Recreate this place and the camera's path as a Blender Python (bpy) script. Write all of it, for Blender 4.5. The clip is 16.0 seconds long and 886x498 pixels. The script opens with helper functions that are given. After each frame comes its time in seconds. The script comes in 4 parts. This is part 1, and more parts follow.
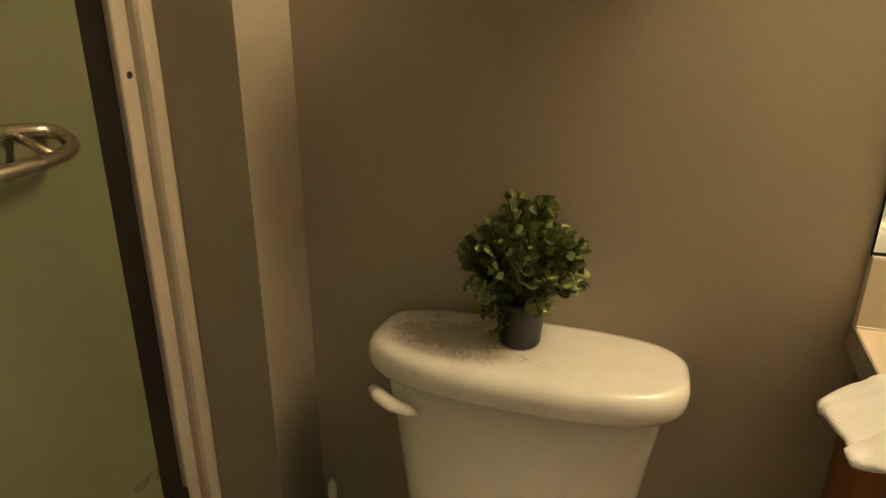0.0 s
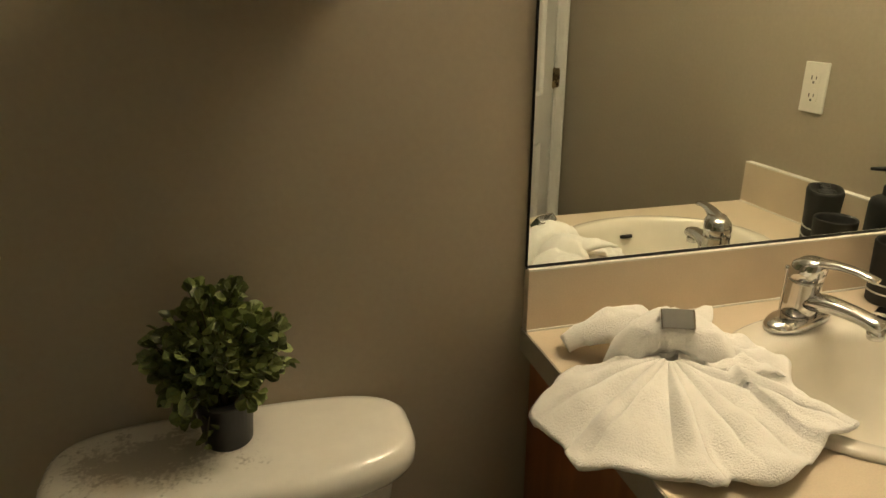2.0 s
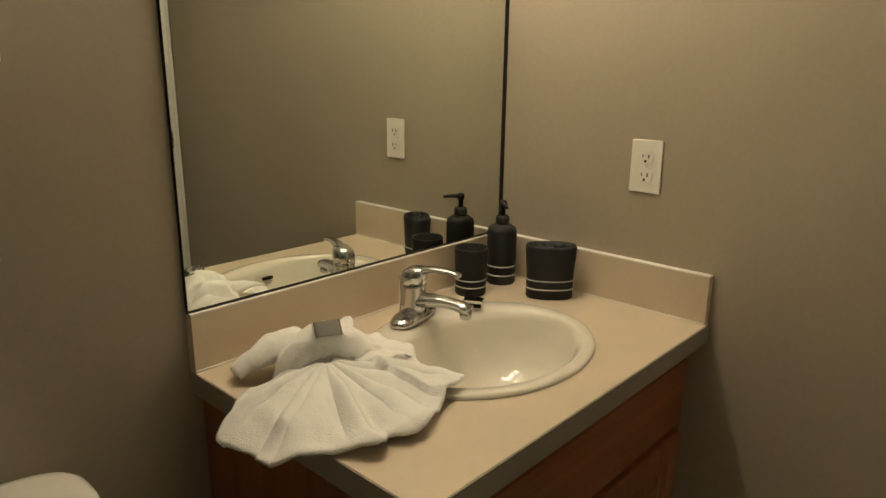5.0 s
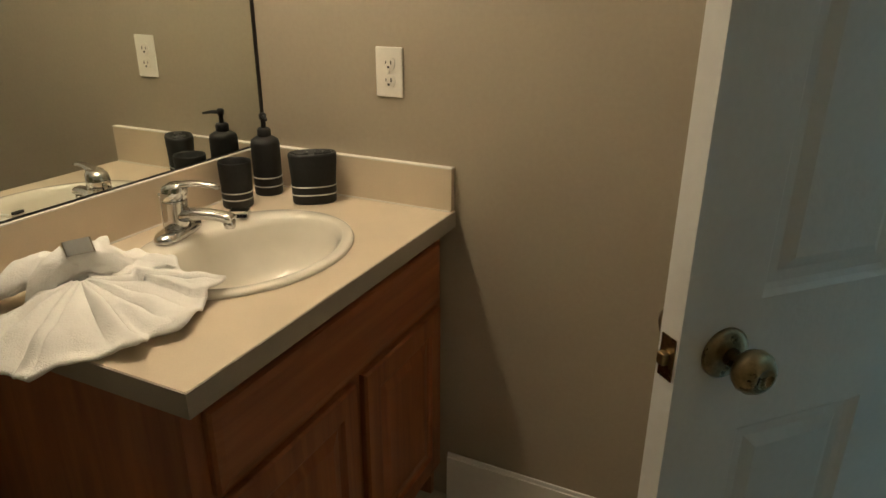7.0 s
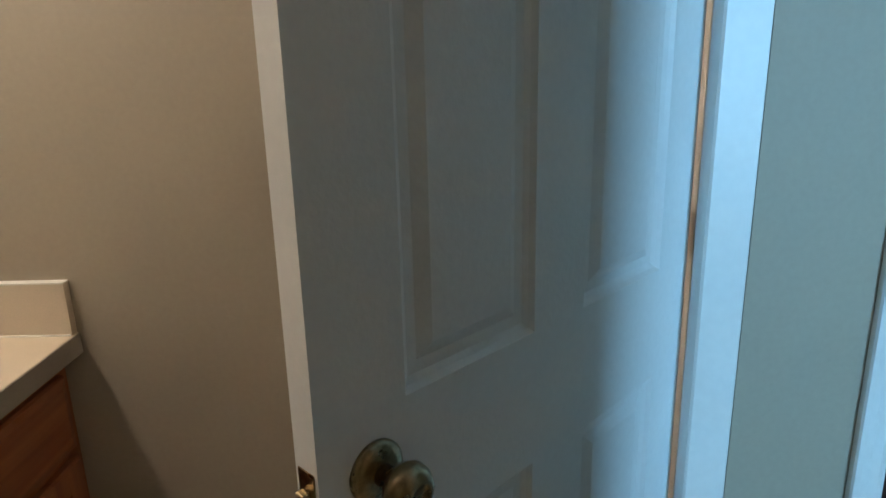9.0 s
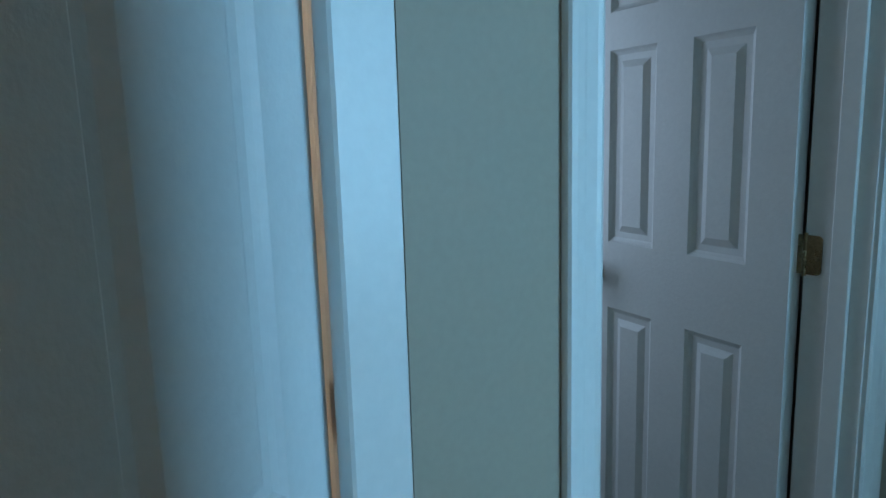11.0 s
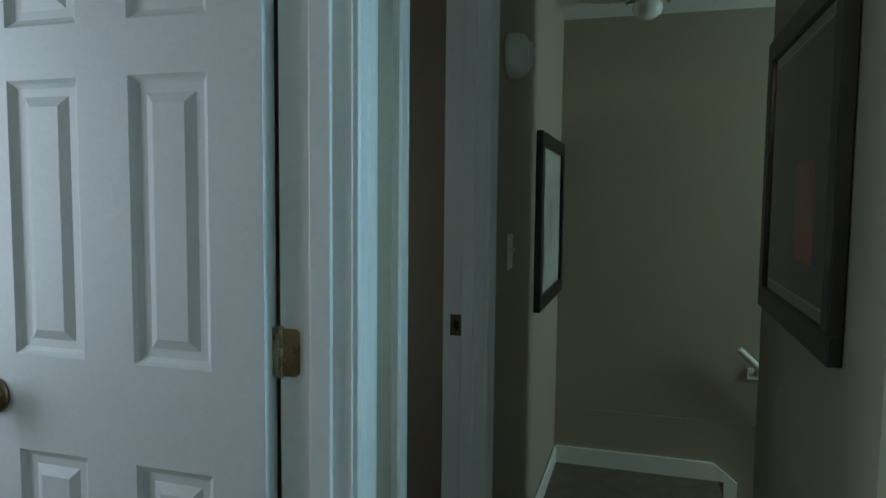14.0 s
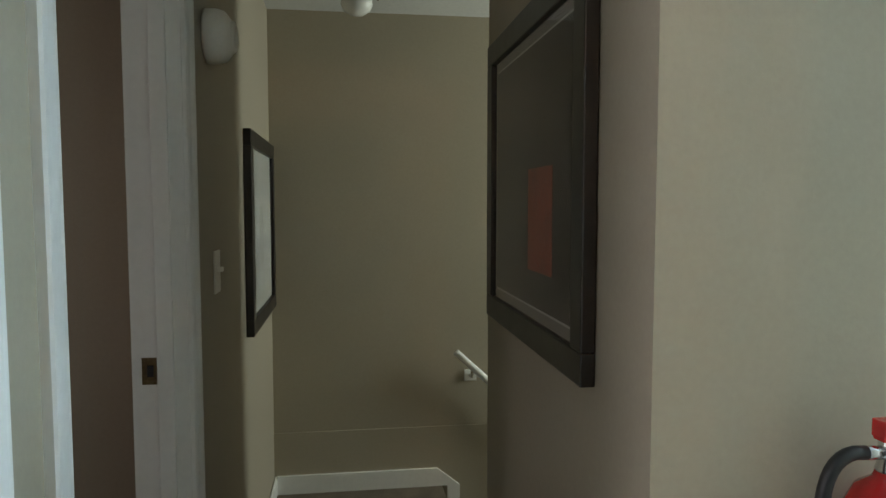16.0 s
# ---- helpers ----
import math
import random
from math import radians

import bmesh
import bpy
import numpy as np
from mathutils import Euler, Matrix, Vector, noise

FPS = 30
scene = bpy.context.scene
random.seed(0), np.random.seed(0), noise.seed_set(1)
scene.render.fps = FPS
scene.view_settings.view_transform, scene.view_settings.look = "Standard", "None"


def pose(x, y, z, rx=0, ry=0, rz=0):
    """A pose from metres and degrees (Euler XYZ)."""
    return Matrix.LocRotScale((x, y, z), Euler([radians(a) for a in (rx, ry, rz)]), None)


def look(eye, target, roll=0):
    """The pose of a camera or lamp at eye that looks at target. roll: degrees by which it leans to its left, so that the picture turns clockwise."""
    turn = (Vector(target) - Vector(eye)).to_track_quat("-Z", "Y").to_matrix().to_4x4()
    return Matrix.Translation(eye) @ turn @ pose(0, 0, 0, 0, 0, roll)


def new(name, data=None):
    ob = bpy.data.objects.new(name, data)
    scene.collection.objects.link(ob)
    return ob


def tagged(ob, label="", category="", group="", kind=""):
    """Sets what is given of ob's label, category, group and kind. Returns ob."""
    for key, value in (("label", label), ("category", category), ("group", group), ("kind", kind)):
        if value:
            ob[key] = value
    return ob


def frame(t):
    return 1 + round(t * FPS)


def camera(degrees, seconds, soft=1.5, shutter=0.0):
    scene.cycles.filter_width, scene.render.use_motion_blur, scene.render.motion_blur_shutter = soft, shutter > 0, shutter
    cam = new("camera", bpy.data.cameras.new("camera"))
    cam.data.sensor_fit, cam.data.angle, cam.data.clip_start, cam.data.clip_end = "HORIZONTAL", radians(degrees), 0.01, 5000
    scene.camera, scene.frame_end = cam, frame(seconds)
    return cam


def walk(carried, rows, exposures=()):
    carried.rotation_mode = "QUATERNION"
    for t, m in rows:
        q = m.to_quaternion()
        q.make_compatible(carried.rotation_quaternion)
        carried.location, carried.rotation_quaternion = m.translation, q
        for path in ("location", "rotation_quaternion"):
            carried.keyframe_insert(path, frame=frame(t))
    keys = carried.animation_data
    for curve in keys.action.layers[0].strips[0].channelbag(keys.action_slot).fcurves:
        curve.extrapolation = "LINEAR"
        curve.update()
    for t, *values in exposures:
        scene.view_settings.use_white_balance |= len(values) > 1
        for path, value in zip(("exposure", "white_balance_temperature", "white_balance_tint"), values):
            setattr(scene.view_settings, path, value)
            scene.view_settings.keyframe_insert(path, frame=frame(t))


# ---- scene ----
cam = camera(66.5, 16.0)
PATH = [
    (0, (-1.135, -0.993, 1.288), (-1.716, 0.779, 0.566), 0.3),
    (0.5, (-1.153, -0.937, 1.299), (-1.492, 0.915, 0.627), -0.2),
    (1, (-1.161, -0.918, 1.303), (-1.251, 0.972, 0.654), -0.7),
    (1.5, (-1.19, -0.901, 1.328), (-0.984, 0.969, 0.651), -0.1),
    (2, (-1.234, -0.912, 1.342), (-0.735, 0.899, 0.656), -0.0),
    (2.5, (-1.255, -0.924, 1.346), (-0.448, 0.77, 0.655), -0.1),
    (3, (-1.27, -0.944, 1.35), (-0.215, 0.619, 0.683), -0.3),
    (3.5, (-1.284, -0.953, 1.354), (-0.043, 0.494, 0.749), -0.7),
    (3.7, (-1.284, -0.955, 1.354), (-0.003, 0.466, 0.773), -0.3),
    (5.8, (-1.383, -1.095, 1.363), (0.138, 0.078, 0.806), -0.1),
    (6, (-1.384, -1.104, 1.362), (0.168, 0.011, 0.772), -0.1),
    (6.5, (-1.388, -1.146, 1.353), (0.224, -0.184, 0.662), 0.3),
    (7, (-1.387, -1.189, 1.354), (0.292, -0.39, 0.618), 0.3),
    (7.5, (-1.375, -1.221, 1.354), (0.377, -0.574, 0.638), 0.5),
    (8, (-1.355, -1.245, 1.346), (0.465, -0.741, 0.688), 0.6),
    (8.5, (-1.291, -1.262, 1.345), (0.598, -1.009, 0.74), 0.1),
    (9, (-1.189, -1.267, 1.337), (0.734, -1.249, 0.789), -1.4),
    (9.2, (-1.163, -1.273, 1.338), (0.767, -1.359, 0.82), -1.9),
    (11.3, (-0.775, -1.466, 1.359), (0.891, -2.534, 1.065), -1.1),
    (11.5, (-0.774, -1.487, 1.339), (0.858, -2.614, 1.075), -0.7),
    (12, (-0.731, -1.513, 1.341), (0.77, -2.81, 1.083), -0.1),
    (12.5, (-0.658, -1.532, 1.351), (0.646, -3.029, 1.114), 0.6),
    (13, (-0.619, -1.562, 1.355), (0.459, -3.233, 1.144), 0.8),
    (13.5, (-0.6, -1.63, 1.354), (0.205, -3.452, 1.175), 0.9),
    (14, (-0.572, -1.724, 1.354), (-0.001, -3.635, 1.204), 0.6),
    (14.5, (-0.55, -1.823, 1.352), (-0.099, -3.766, 1.204), 0.1),
    (15, (-0.507, -1.924, 1.366), (-0.276, -3.905, 1.223), 0.2),
    (15.5, (-0.492, -1.97, 1.37), (-0.519, -3.966, 1.243), -0.1),
    (16, (-0.506, -1.99, 1.369), (-0.785, -3.966, 1.233), -0.0),
]
EXPOSURES = [(0, 0.68, 7500, 6), (1.5, 0.45, 6900, 3), (3.0, -0.2, 6200, 3), (6, -0.2, 6200, 5), (7.5, 0.16, 6100, 9), (9, 0.12, 5500, 14), (11.3, -0.38, 5400, 11), (12.3, -0.22, 5400, 10), (13, -0.12, 5500, 10), (14.5, 0.36, 6700, 14), (16, 1.0, 7800, 32)]
walk(cam, [(t, look(eye, target, roll)) for t, eye, target, roll in PATH], EXPOSURES)

# ---- world and large lights ----
world = bpy.data.worlds.new("world")
scene.world = world
world.use_nodes = True
wn = world.node_tree.nodes
sky = wn.new("ShaderNodeTexSky")
sky.sky_type = "NISHITA"
sky.sun_disc = False
sky.sun_elevation = radians(35)
sky.sun_rotation = radians(200)
world.node_tree.links.new(sky.outputs[0], wn["Background"].inputs[0])
wn["Background"].inputs[1].default_value = 0.1


def area_light(name, eye, target, sx, sy, power, colour):
    data = bpy.data.lights.new(name, "AREA")
    data.shape, data.size, data.size_y = "RECTANGLE", sx, sy
    data.energy, data.color = power, colour
    ob = new(name, data)
    ob.matrix_world = look(eye, target)
    return ob


DAY = (0.41, 0.79, 1.0)
area_light("landing_window_daylight", (-3.42, -3.10, 1.45), (0, -1.9, 1.35), 0.80, 1.3, 82, DAY)
area_light("stair_window_daylight", (-3.22, -4.68, 1.55), (0, -4.68, 1.2), 0.36, 1.0, 17, (0.66, 0.98, 0.94))

area_light("side_room_window_daylight", (1.24, -2.10, 1.4), (-0.9, -2.75, 1.2), 0.36, 1.0, 5.6, (0.72, 0.88, 1.0))
# Added fill that lifts the dark third room; no source is known there.
area_light("third_room_fill", (1.26, -3.20, 1.4), (0.2, -3.3, 1.1), 0.40, 0.95, 1.0, (0.85, 0.95, 1.0))


# ---- materials ----
def mat(name, colour, rough=0.5, metal=0.0, vary=0.12, scale=6.0, fine=120.0, bump=0.0, bump_scale=None, coat=0.0, sheen=0.0, per_object=0.0):
    """A surface with variation at a coarse and a fine scale and a fine relief."""
    m = bpy.data.materials.new(name)
    m.use_nodes = True
    n, l = m.node_tree.nodes, m.node_tree.links
    b = n["Principled BSDF"]
    b.inputs["Metallic"].default_value = metal
    b.inputs["Coat Weight"].default_value = coat
    b.inputs["Sheen Weight"].default_value = sheen
    tc = n.new("ShaderNodeTexCoord")
    a, c = n.new("ShaderNodeTexNoise"), n.new("ShaderNodeTexNoise")
    a.inputs["Scale"].default_value, c.inputs["Scale"].default_value = scale, fine
    a.inputs["Detail"].default_value = 4
    for q in (a, c):
        l.new(tc.outputs["Object"], q.inputs["Vector"])
    mix = n.new("ShaderNodeMath")
    mix.operation = "ADD"
    l.new(a.outputs["Fac"], mix.inputs[0])
    l.new(c.outputs["Fac"], mix.inputs[1])
    r = n.new("ShaderNodeMapRange")
    r.inputs["From Min"].default_value, r.inputs["From Max"].default_value = 0.7, 1.3
    r.inputs["To Min"].default_value, r.inputs["To Max"].default_value = 1 - vary, 1 + vary
    l.new(mix.outputs[0], r.inputs["Value"])
    v = n.new("ShaderNodeVectorMath")
    v.operation = "SCALE"
    v.inputs[0].default_value = colour[:3]
    l.new(r.outputs[0], v.inputs["Scale"])
    last = v.outputs[0]
    if per_object:
        oi = n.new("ShaderNodeNewGeometry")
        r2 = n.new("ShaderNodeMapRange")
        r2.inputs["To Min"].default_value, r2.inputs["To Max"].default_value = 1 - per_object, 1 + per_object
        l.new(oi.outputs["Random Per Island"], r2.inputs["Value"])
        v2 = n.new("ShaderNodeVectorMath")
        v2.operation = "SCALE"
        l.new(last, v2.inputs[0])
        l.new(r2.outputs[0], v2.inputs["Scale"])
        last = v2.outputs[0]
    l.new(last, b.inputs["Base Color"])
    r3 = n.new("ShaderNodeMapRange")
    r3.inputs["To Min"].default_value, r3.inputs["To Max"].default_value = max(0.02, rough - 0.06), min(1, rough + 0.06)
    l.new(a.outputs["Fac"], r3.inputs["Value"])
    l.new(r3.outputs[0], b.inputs["Roughness"])
    if bump:
        bn = n.new("ShaderNodeTexNoise")
        bn.inputs["Scale"].default_value = bump_scale or fine
        bn.inputs["Detail"].default_value = 3
        l.new(tc.outputs["Object"], bn.inputs["Vector"])
        bb = n.new("ShaderNodeBump")
        bb.inputs["Strength"].default_value = bump
        bb.inputs["Distance"].default_value = 0.004
        l.new(bn.outputs["Fac"], bb.inputs["Height"])
        l.new(bb.outputs[0], b.inputs["Normal"])
    return m


def wood_mat(name, dark, light, axis=2, rough=0.4):
    m = bpy.data.materials.new(name)
    m.use_nodes = True
    n, l = m.node_tree.nodes, m.node_tree.links
    b = n["Principled BSDF"]
    tc, mp = n.new("ShaderNodeTexCoord"), n.new("ShaderNodeMapping")
    s = [26.0, 26.0, 26.0]
    s[axis] = 1.6
    mp.inputs["Scale"].default_value = s
    l.new(tc.outputs["Object"], mp.inputs["Vector"])
    a = n.new("ShaderNodeTexNoise")
    a.inputs["Scale"].default_value, a.inputs["Detail"].default_value, a.inputs["Distortion"].default_value = 1.3, 6, 0.7
    l.new(mp.outputs[0], a.inputs["Vector"])
    ra = n.new("ShaderNodeValToRGB")
    ra.color_ramp.elements[0].position, ra.color_ramp.elements[1].position = 0.3, 0.72
    ra.color_ramp.elements[0].color, ra.color_ramp.elements[1].color = (*dark, 1), (*light, 1)
    l.new(a.outputs["Fac"], ra.inputs[0])
    l.new(ra.outputs[0], b.inputs["Base Color"])
    b.inputs["Roughness"].default_value = rough
    bb = n.new("ShaderNodeBump")
    bb.inputs["Strength"].default_value, bb.inputs["Distance"].default_value = 0.15, 0.002
    l.new(a.outputs["Fac"], bb.inputs["Height"])
    l.new(bb.outputs[0], b.inputs["Normal"])
    return m


def glow_mat(name, colour, strength):
    m = bpy.data.materials.new(name)
    m.use_nodes = True
    b = m.node_tree.nodes["Principled BSDF"]
    b.inputs["Base Color"].default_value = (0.9, 0.88, 0.82, 1)
    b.inputs["Emission Color"].default_value = (*colour, 1)
    b.inputs["Emission Strength"].default_value = strength
    return m


M_WALL = mat("wall_paint", (0.37, 0.318, 0.243), 0.6, vary=0.035, scale=2.0, fine=90, bump=0.05, bump_scale=160)
M_CEIL = mat("ceiling_paint", (0.72, 0.72, 0.70), 0.8, vary=0.05, scale=3, fine=60, bump=0.5, bump_scale=60)
M_TRIM = mat("white_trim_paint", (0.78, 0.77, 0.74), 0.38, vary=0.03, scale=4, fine=60, bump=0.05, bump_scale=80)
M_ALMOND = mat("almond_paint", (0.50, 0.43, 0.34), 0.4, vary=0.05, scale=4, fine=60, bump=0.05, bump_scale=80)
M_DOOR = mat("white_door_paint", (0.74, 0.74, 0.73), 0.42, vary=0.03, scale=3, fine=80, bump=0.12, bump_scale=140)
M_LAM = mat("beige_laminate", (0.64, 0.54, 0.41), 0.34, vary=0.06, scale=9, fine=420, bump=0.03, bump_scale=300)
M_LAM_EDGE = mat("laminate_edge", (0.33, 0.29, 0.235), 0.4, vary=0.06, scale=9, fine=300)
M_CAULK = mat("white_caulk", (0.75, 0.72, 0.66), 0.5, vary=0.05)
M_WOOD = wood_mat("stained_oak_upright", (0.20, 0.058, 0.017), (0.34, 0.118, 0.036), 2)
M_WOOD_H = wood_mat("stained_oak_level", (0.20, 0.058, 0.017), (0.34, 0.118, 0.036), 0)
M_PORC = mat("glazed_porcelain", (0.83, 0.80, 0.73), 0.09, vary=0.03, scale=5, fine=40, coat=0.4)
M_SINK = mat("biscuit_porcelain", (0.78, 0.74, 0.65), 0.12, vary=0.02, scale=5, fine=40, coat=0.4)
M_CHROME = mat("chrome", (0.66, 0.66, 0.66), 0.10, 1.0, vary=0.03)
M_NICKEL = mat("brushed_nickel", (0.55, 0.49, 0.40), 0.26, 1.0, vary=0.08, fine=200)
M_BRASS = mat("antique_brass", (0.30, 0.235, 0.135), 0.28, 1.0, vary=0.3, scale=25, fine=160)
M_BLACK = mat("matt_black_ceramic", (0.009, 0.009, 0.008), 0.62, vary=0.2, scale=14, fine=200, bump=0.35, bump_scale=60)
M_DARK = mat("dark_void", (0.012, 0.012, 0.012), 0.8)
M_SILVER = mat("silver_line", (0.55, 0.55, 0.53), 0.35, 0.6)
M_TOWEL = mat("white_terry", (0.93, 0.915, 0.885), 0.95, vary=0.03, scale=25, fine=500, bump=0.5, bump_scale=420, sheen=0.4)
M_POT = mat("black_plastic", (0.014, 0.014, 0.014), 0.4, vary=0.15)
M_LEAF = mat("leaf_green", (0.15, 0.185, 0.055), 0.5, vary=0.35, scale=30, fine=200, per_object=0.55)
M_STEM = mat("stem_brown", (0.08, 0.07, 0.03), 0.7)
M_PLATE = mat("ivory_plastic", (0.80, 0.77, 0.70), 0.35, vary=0.03)
M_CARPET = mat("brown_carpet", (0.15, 0.115, 0.085), 0.95, vary=0.3, scale=12, fine=350, bump=1.0, bump_scale=300)
M_TILE = mat("beige_floor_tile", (0.42, 0.36, 0.28), 0.4, vary=0.1, scale=6, fine=60)
M_PLANK = wood_mat("dark_floor_planks", (0.03, 0.022, 0.016), (0.085, 0.06, 0.042), 0)
M_FRAME = mat("espresso_frame_wood", (0.014, 0.010, 0.008), 0.35, vary=0.3, scale=20, fine=150)
M_MATTE = mat("grey_picture_mat", (0.16, 0.155, 0.14), 0.8, vary=0.05)
M_MATTE_LIGHT = mat("pale_picture_mat", (0.36, 0.355, 0.33), 0.8, vary=0.05)
M_ART_DARK = mat("dark_print", (0.030, 0.027, 0.022), 0.7, vary=0.5, scale=8)
M_ART_RED = mat("rust_red_ink", (0.24, 0.045, 0.022), 0.7, vary=0.5, scale=12)
M_ART_PALE = mat("pale_print", (0.30, 0.305, 0.29), 0.7, vary=0.25, scale=5)
M_ART_GREY = mat("grey_ink", (0.20, 0.19, 0.18), 0.7, vary=0.3, scale=8)
M_RED = mat("red_enamel", (0.50, 0.012, 0.012), 0.22, vary=0.08, coat=0.5)
M_RUBBER = mat("black_rubber", (0.012, 0.012, 0.013), 0.5, vary=0.2)
M_FROST = mat("frosted_shower_glass", (0.165, 0.172, 0.10), 0.30, vary=0.03, scale=2.5, fine=30, bump=0.04, bump_scale=150)
M_LAMP = glow_mat("lit_globe_glass", (1.0, 0.79, 0.54), 84.0)
M_OPAL = mat("opal_glass", (0.75, 0.74, 0.70), 0.25, vary=0.03)

M_MIRROR = bpy.data.materials.new("mirror_silver")
M_MIRROR.use_nodes = True
_b = M_MIRROR.node_tree.nodes["Principled BSDF"]
_b.inputs["Base Color"].default_value, _b.inputs["Metallic"].default_value, _b.inputs["Roughness"].default_value = (0.86, 0.89, 0.84, 1), 1.0, 0.01
M_PANE = bpy.data.materials.new("picture_glass")
M_PANE.use_nodes = True
_b = M_PANE.node_tree.nodes["Principled BSDF"]
_b.inputs["Roughness"].default_value, _b.inputs["Transmission Weight"].default_value, _b.inputs["IOR"].default_value = 0.02, 1.0, 1.15
_b.inputs["Base Color"].default_value = (1, 1, 1, 1)


# porcelain of the tank lid, with a speckled, greyer and rougher patch round the pot and towards one end
M_LID = M_PORC.copy()
M_LID.name = "speckled_porcelain"
_n, _l = M_LID.node_tree.nodes, M_LID.node_tree.links
_b = _n["Principled BSDF"]
_tc, _mp = _n.new("ShaderNodeTexCoord"), _n.new("ShaderNodeMapping")
_mp.inputs["Location"].default_value, _mp.inputs["Scale"].default_value = (0.55, 0.95, -7.4), (5.0, 9.0, 9.4)
_ball = _n.new("ShaderNodeTexGradient")
_ball.gradient_type = "SPHERICAL"
_spk, _big = _n.new("ShaderNodeTexNoise"), _n.new("ShaderNodeTexNoise")
_spk.inputs["Scale"].default_value, _spk.inputs["Detail"].default_value, _big.inputs["Scale"].default_value = 170, 6, 22
_l.new(_tc.outputs["Object"], _mp.inputs["Vector"])
_l.new(_mp.outputs[0], _ball.inputs["Vector"])
_sum = _n.new("ShaderNodeMath")
_sum.operation = "MULTIPLY_ADD"
_sum.inputs[1].default_value = 0.5
_l.new(_ball.outputs["Fac"], _sum.inputs[0])
_mul = _n.new("ShaderNodeMath")
_mul.operation = "MULTIPLY"
for _q in (_spk, _big):
    _l.new(_tc.outputs["Object"], _q.inputs["Vector"])
_l.new(_spk.outputs["Fac"], _mul.inputs[0])
_l.new(_big.outputs["Fac"], _mul.inputs[1])
_l.new(_mul.outputs[0], _sum.inputs[2])
_rg = _n.new("ShaderNodeMapRange")
_rg.inputs["From Min"].default_value, _rg.inputs["From Max"].default_value, _rg.inputs["To Max"].default_value = 0.44, 0.60, 0.8
_l.new(_sum.outputs[0], _rg.inputs["Value"])
_mx = _n.new("ShaderNodeMix")
_mx.data_type = "RGBA"
_l.new(_rg.outputs[0], _mx.inputs[0])
_l.new(_b.inputs["Base Color"].links[0].from_socket, _mx.inputs[6])
_mx.inputs[7].default_value = (0.36, 0.33, 0.28, 1)
_l.new(_mx.outputs[2], _b.inputs["Base Color"])
_ro = _n.new("ShaderNodeMapRange")
_ro.inputs["From Max"].default_value, _ro.inputs["To Min"].default_value, _ro.inputs["To Max"].default_value = 0.4, 0.09, 0.7
_l.new(_rg.outputs[0], _ro.inputs["Value"])
_l.new(_ro.outputs[0], _b.inputs["Roughness"])


# ---- builders ----
def box(bm, x0, x1, y0, y1, z0, z1, bevel=0.0):
    r = bmesh.ops.create_cube(bm, size=1, matrix=Matrix.Translation(((x0 + x1) / 2, (y0 + y1) / 2, (z0 + z1) / 2)) @ Matrix.Diagonal((abs(x1 - x0), abs(y1 - y0), abs(z1 - z0), 1)))
    if bevel:
        es = list({e for v in r["verts"] for e in v.link_edges})
        bmesh.ops.bevel(bm, geom=es, offset=bevel, segments=2, profile=0.5, affect="EDGES")
    return bm


def boxes(*bs, bevel=0.0):
    bm = bmesh.new()
    for b in bs:
        box(bm, *b, bevel=bevel)
    return bm


def link(name, bm, material, smooth=False):
    me = bpy.data.meshes.new(name)
    bmesh.ops.recalc_face_normals(bm, faces=bm.faces)
    bm.to_mesh(me)
    bm.free()
    for p in me.polygons:
        p.use_smooth = smooth
    me.materials.append(material)
    return new(name, me)


def part(name, bm, material, parent, label="", smooth=False):
    ob = link(name, bm, material, smooth)
    ob.parent = parent
    if label:
        ob["label"] = label
    return ob


def thing(name, at, label, category, group="", turn=0.0):
    ob = new(name)
    ob.empty_display_size = 0.05
    ob.matrix_world = pose(*at, 0, 0, turn)
    return tagged(ob, label, category, group)


def structure(name, bm, material, label, category, smooth=False):
    return tagged(link(name, bm, material, smooth), label, category, kind="structure")


def lathe(profile, seg=32, sx=1.0, sy=1.0, at=(0, 0, 0)):
    """A turned solid from (radius, height) pairs."""
    bm = bmesh.new()
    rings = []
    for r, z in profile:
        if r < 1e-6:
            rings.append([bm.verts.new((at[0], at[1], at[2] + z))])
        else:
            rings.append([bm.verts.new((at[0] + r * sx * math.cos(a), at[1] + r * sy * math.sin(a), at[2] + z)) for a in (2 * math.pi * i / seg for i in range(seg))])
    for a, b in zip(rings, rings[1:]):
        for i in range(seg):
            j = (i + 1) % seg
            if len(a) == 1 and len(b) == 1:
                continue
            if len(a) == 1:
                bm.faces.new((a[0], b[i], b[j]))
            elif len(b) == 1:
                bm.faces.new((a[i], a[j], b[0]))
            else:
                bm.faces.new((a[i], a[j], b[j], b[i]))
    return bm


def tube(points, radius, seg=12, bm=None, flat=1.0):
    """A round bar along points; radius is a number or one for each point."""
    bm = bm or bmesh.new()
    pts = [Vector(p) for p in points]
    rad = radius if isinstance(radius, (list, tuple)) else [radius] * len(pts)
    up, rings = None, []
    for i, p in enumerate(pts):
        d = (pts[min(i + 1, len(pts) - 1)] - pts[max(i - 1, 0)]).normalized()
        if up is None:
            up = Vector((0, 0, 1)) if abs(d.z) < 0.9 else Vector((1, 0, 0))
        side = d.cross(up).normalized()
        up = side.cross(d).normalized()
        rings.append([bm.verts.new(p + rad[i] * (side * math.cos(a) + up * flat * math.sin(a))) for a in (2 * math.pi * k / seg for k in range(seg))])
    for a, b in zip(rings, rings[1:]):
        for k in range(seg):
            bm.faces.new((a[k], a[(k + 1) % seg], b[(k + 1) % seg], b[k]))
    bm.faces.new(rings[0][::-1])
    bm.faces.new(rings[-1])
    return bm


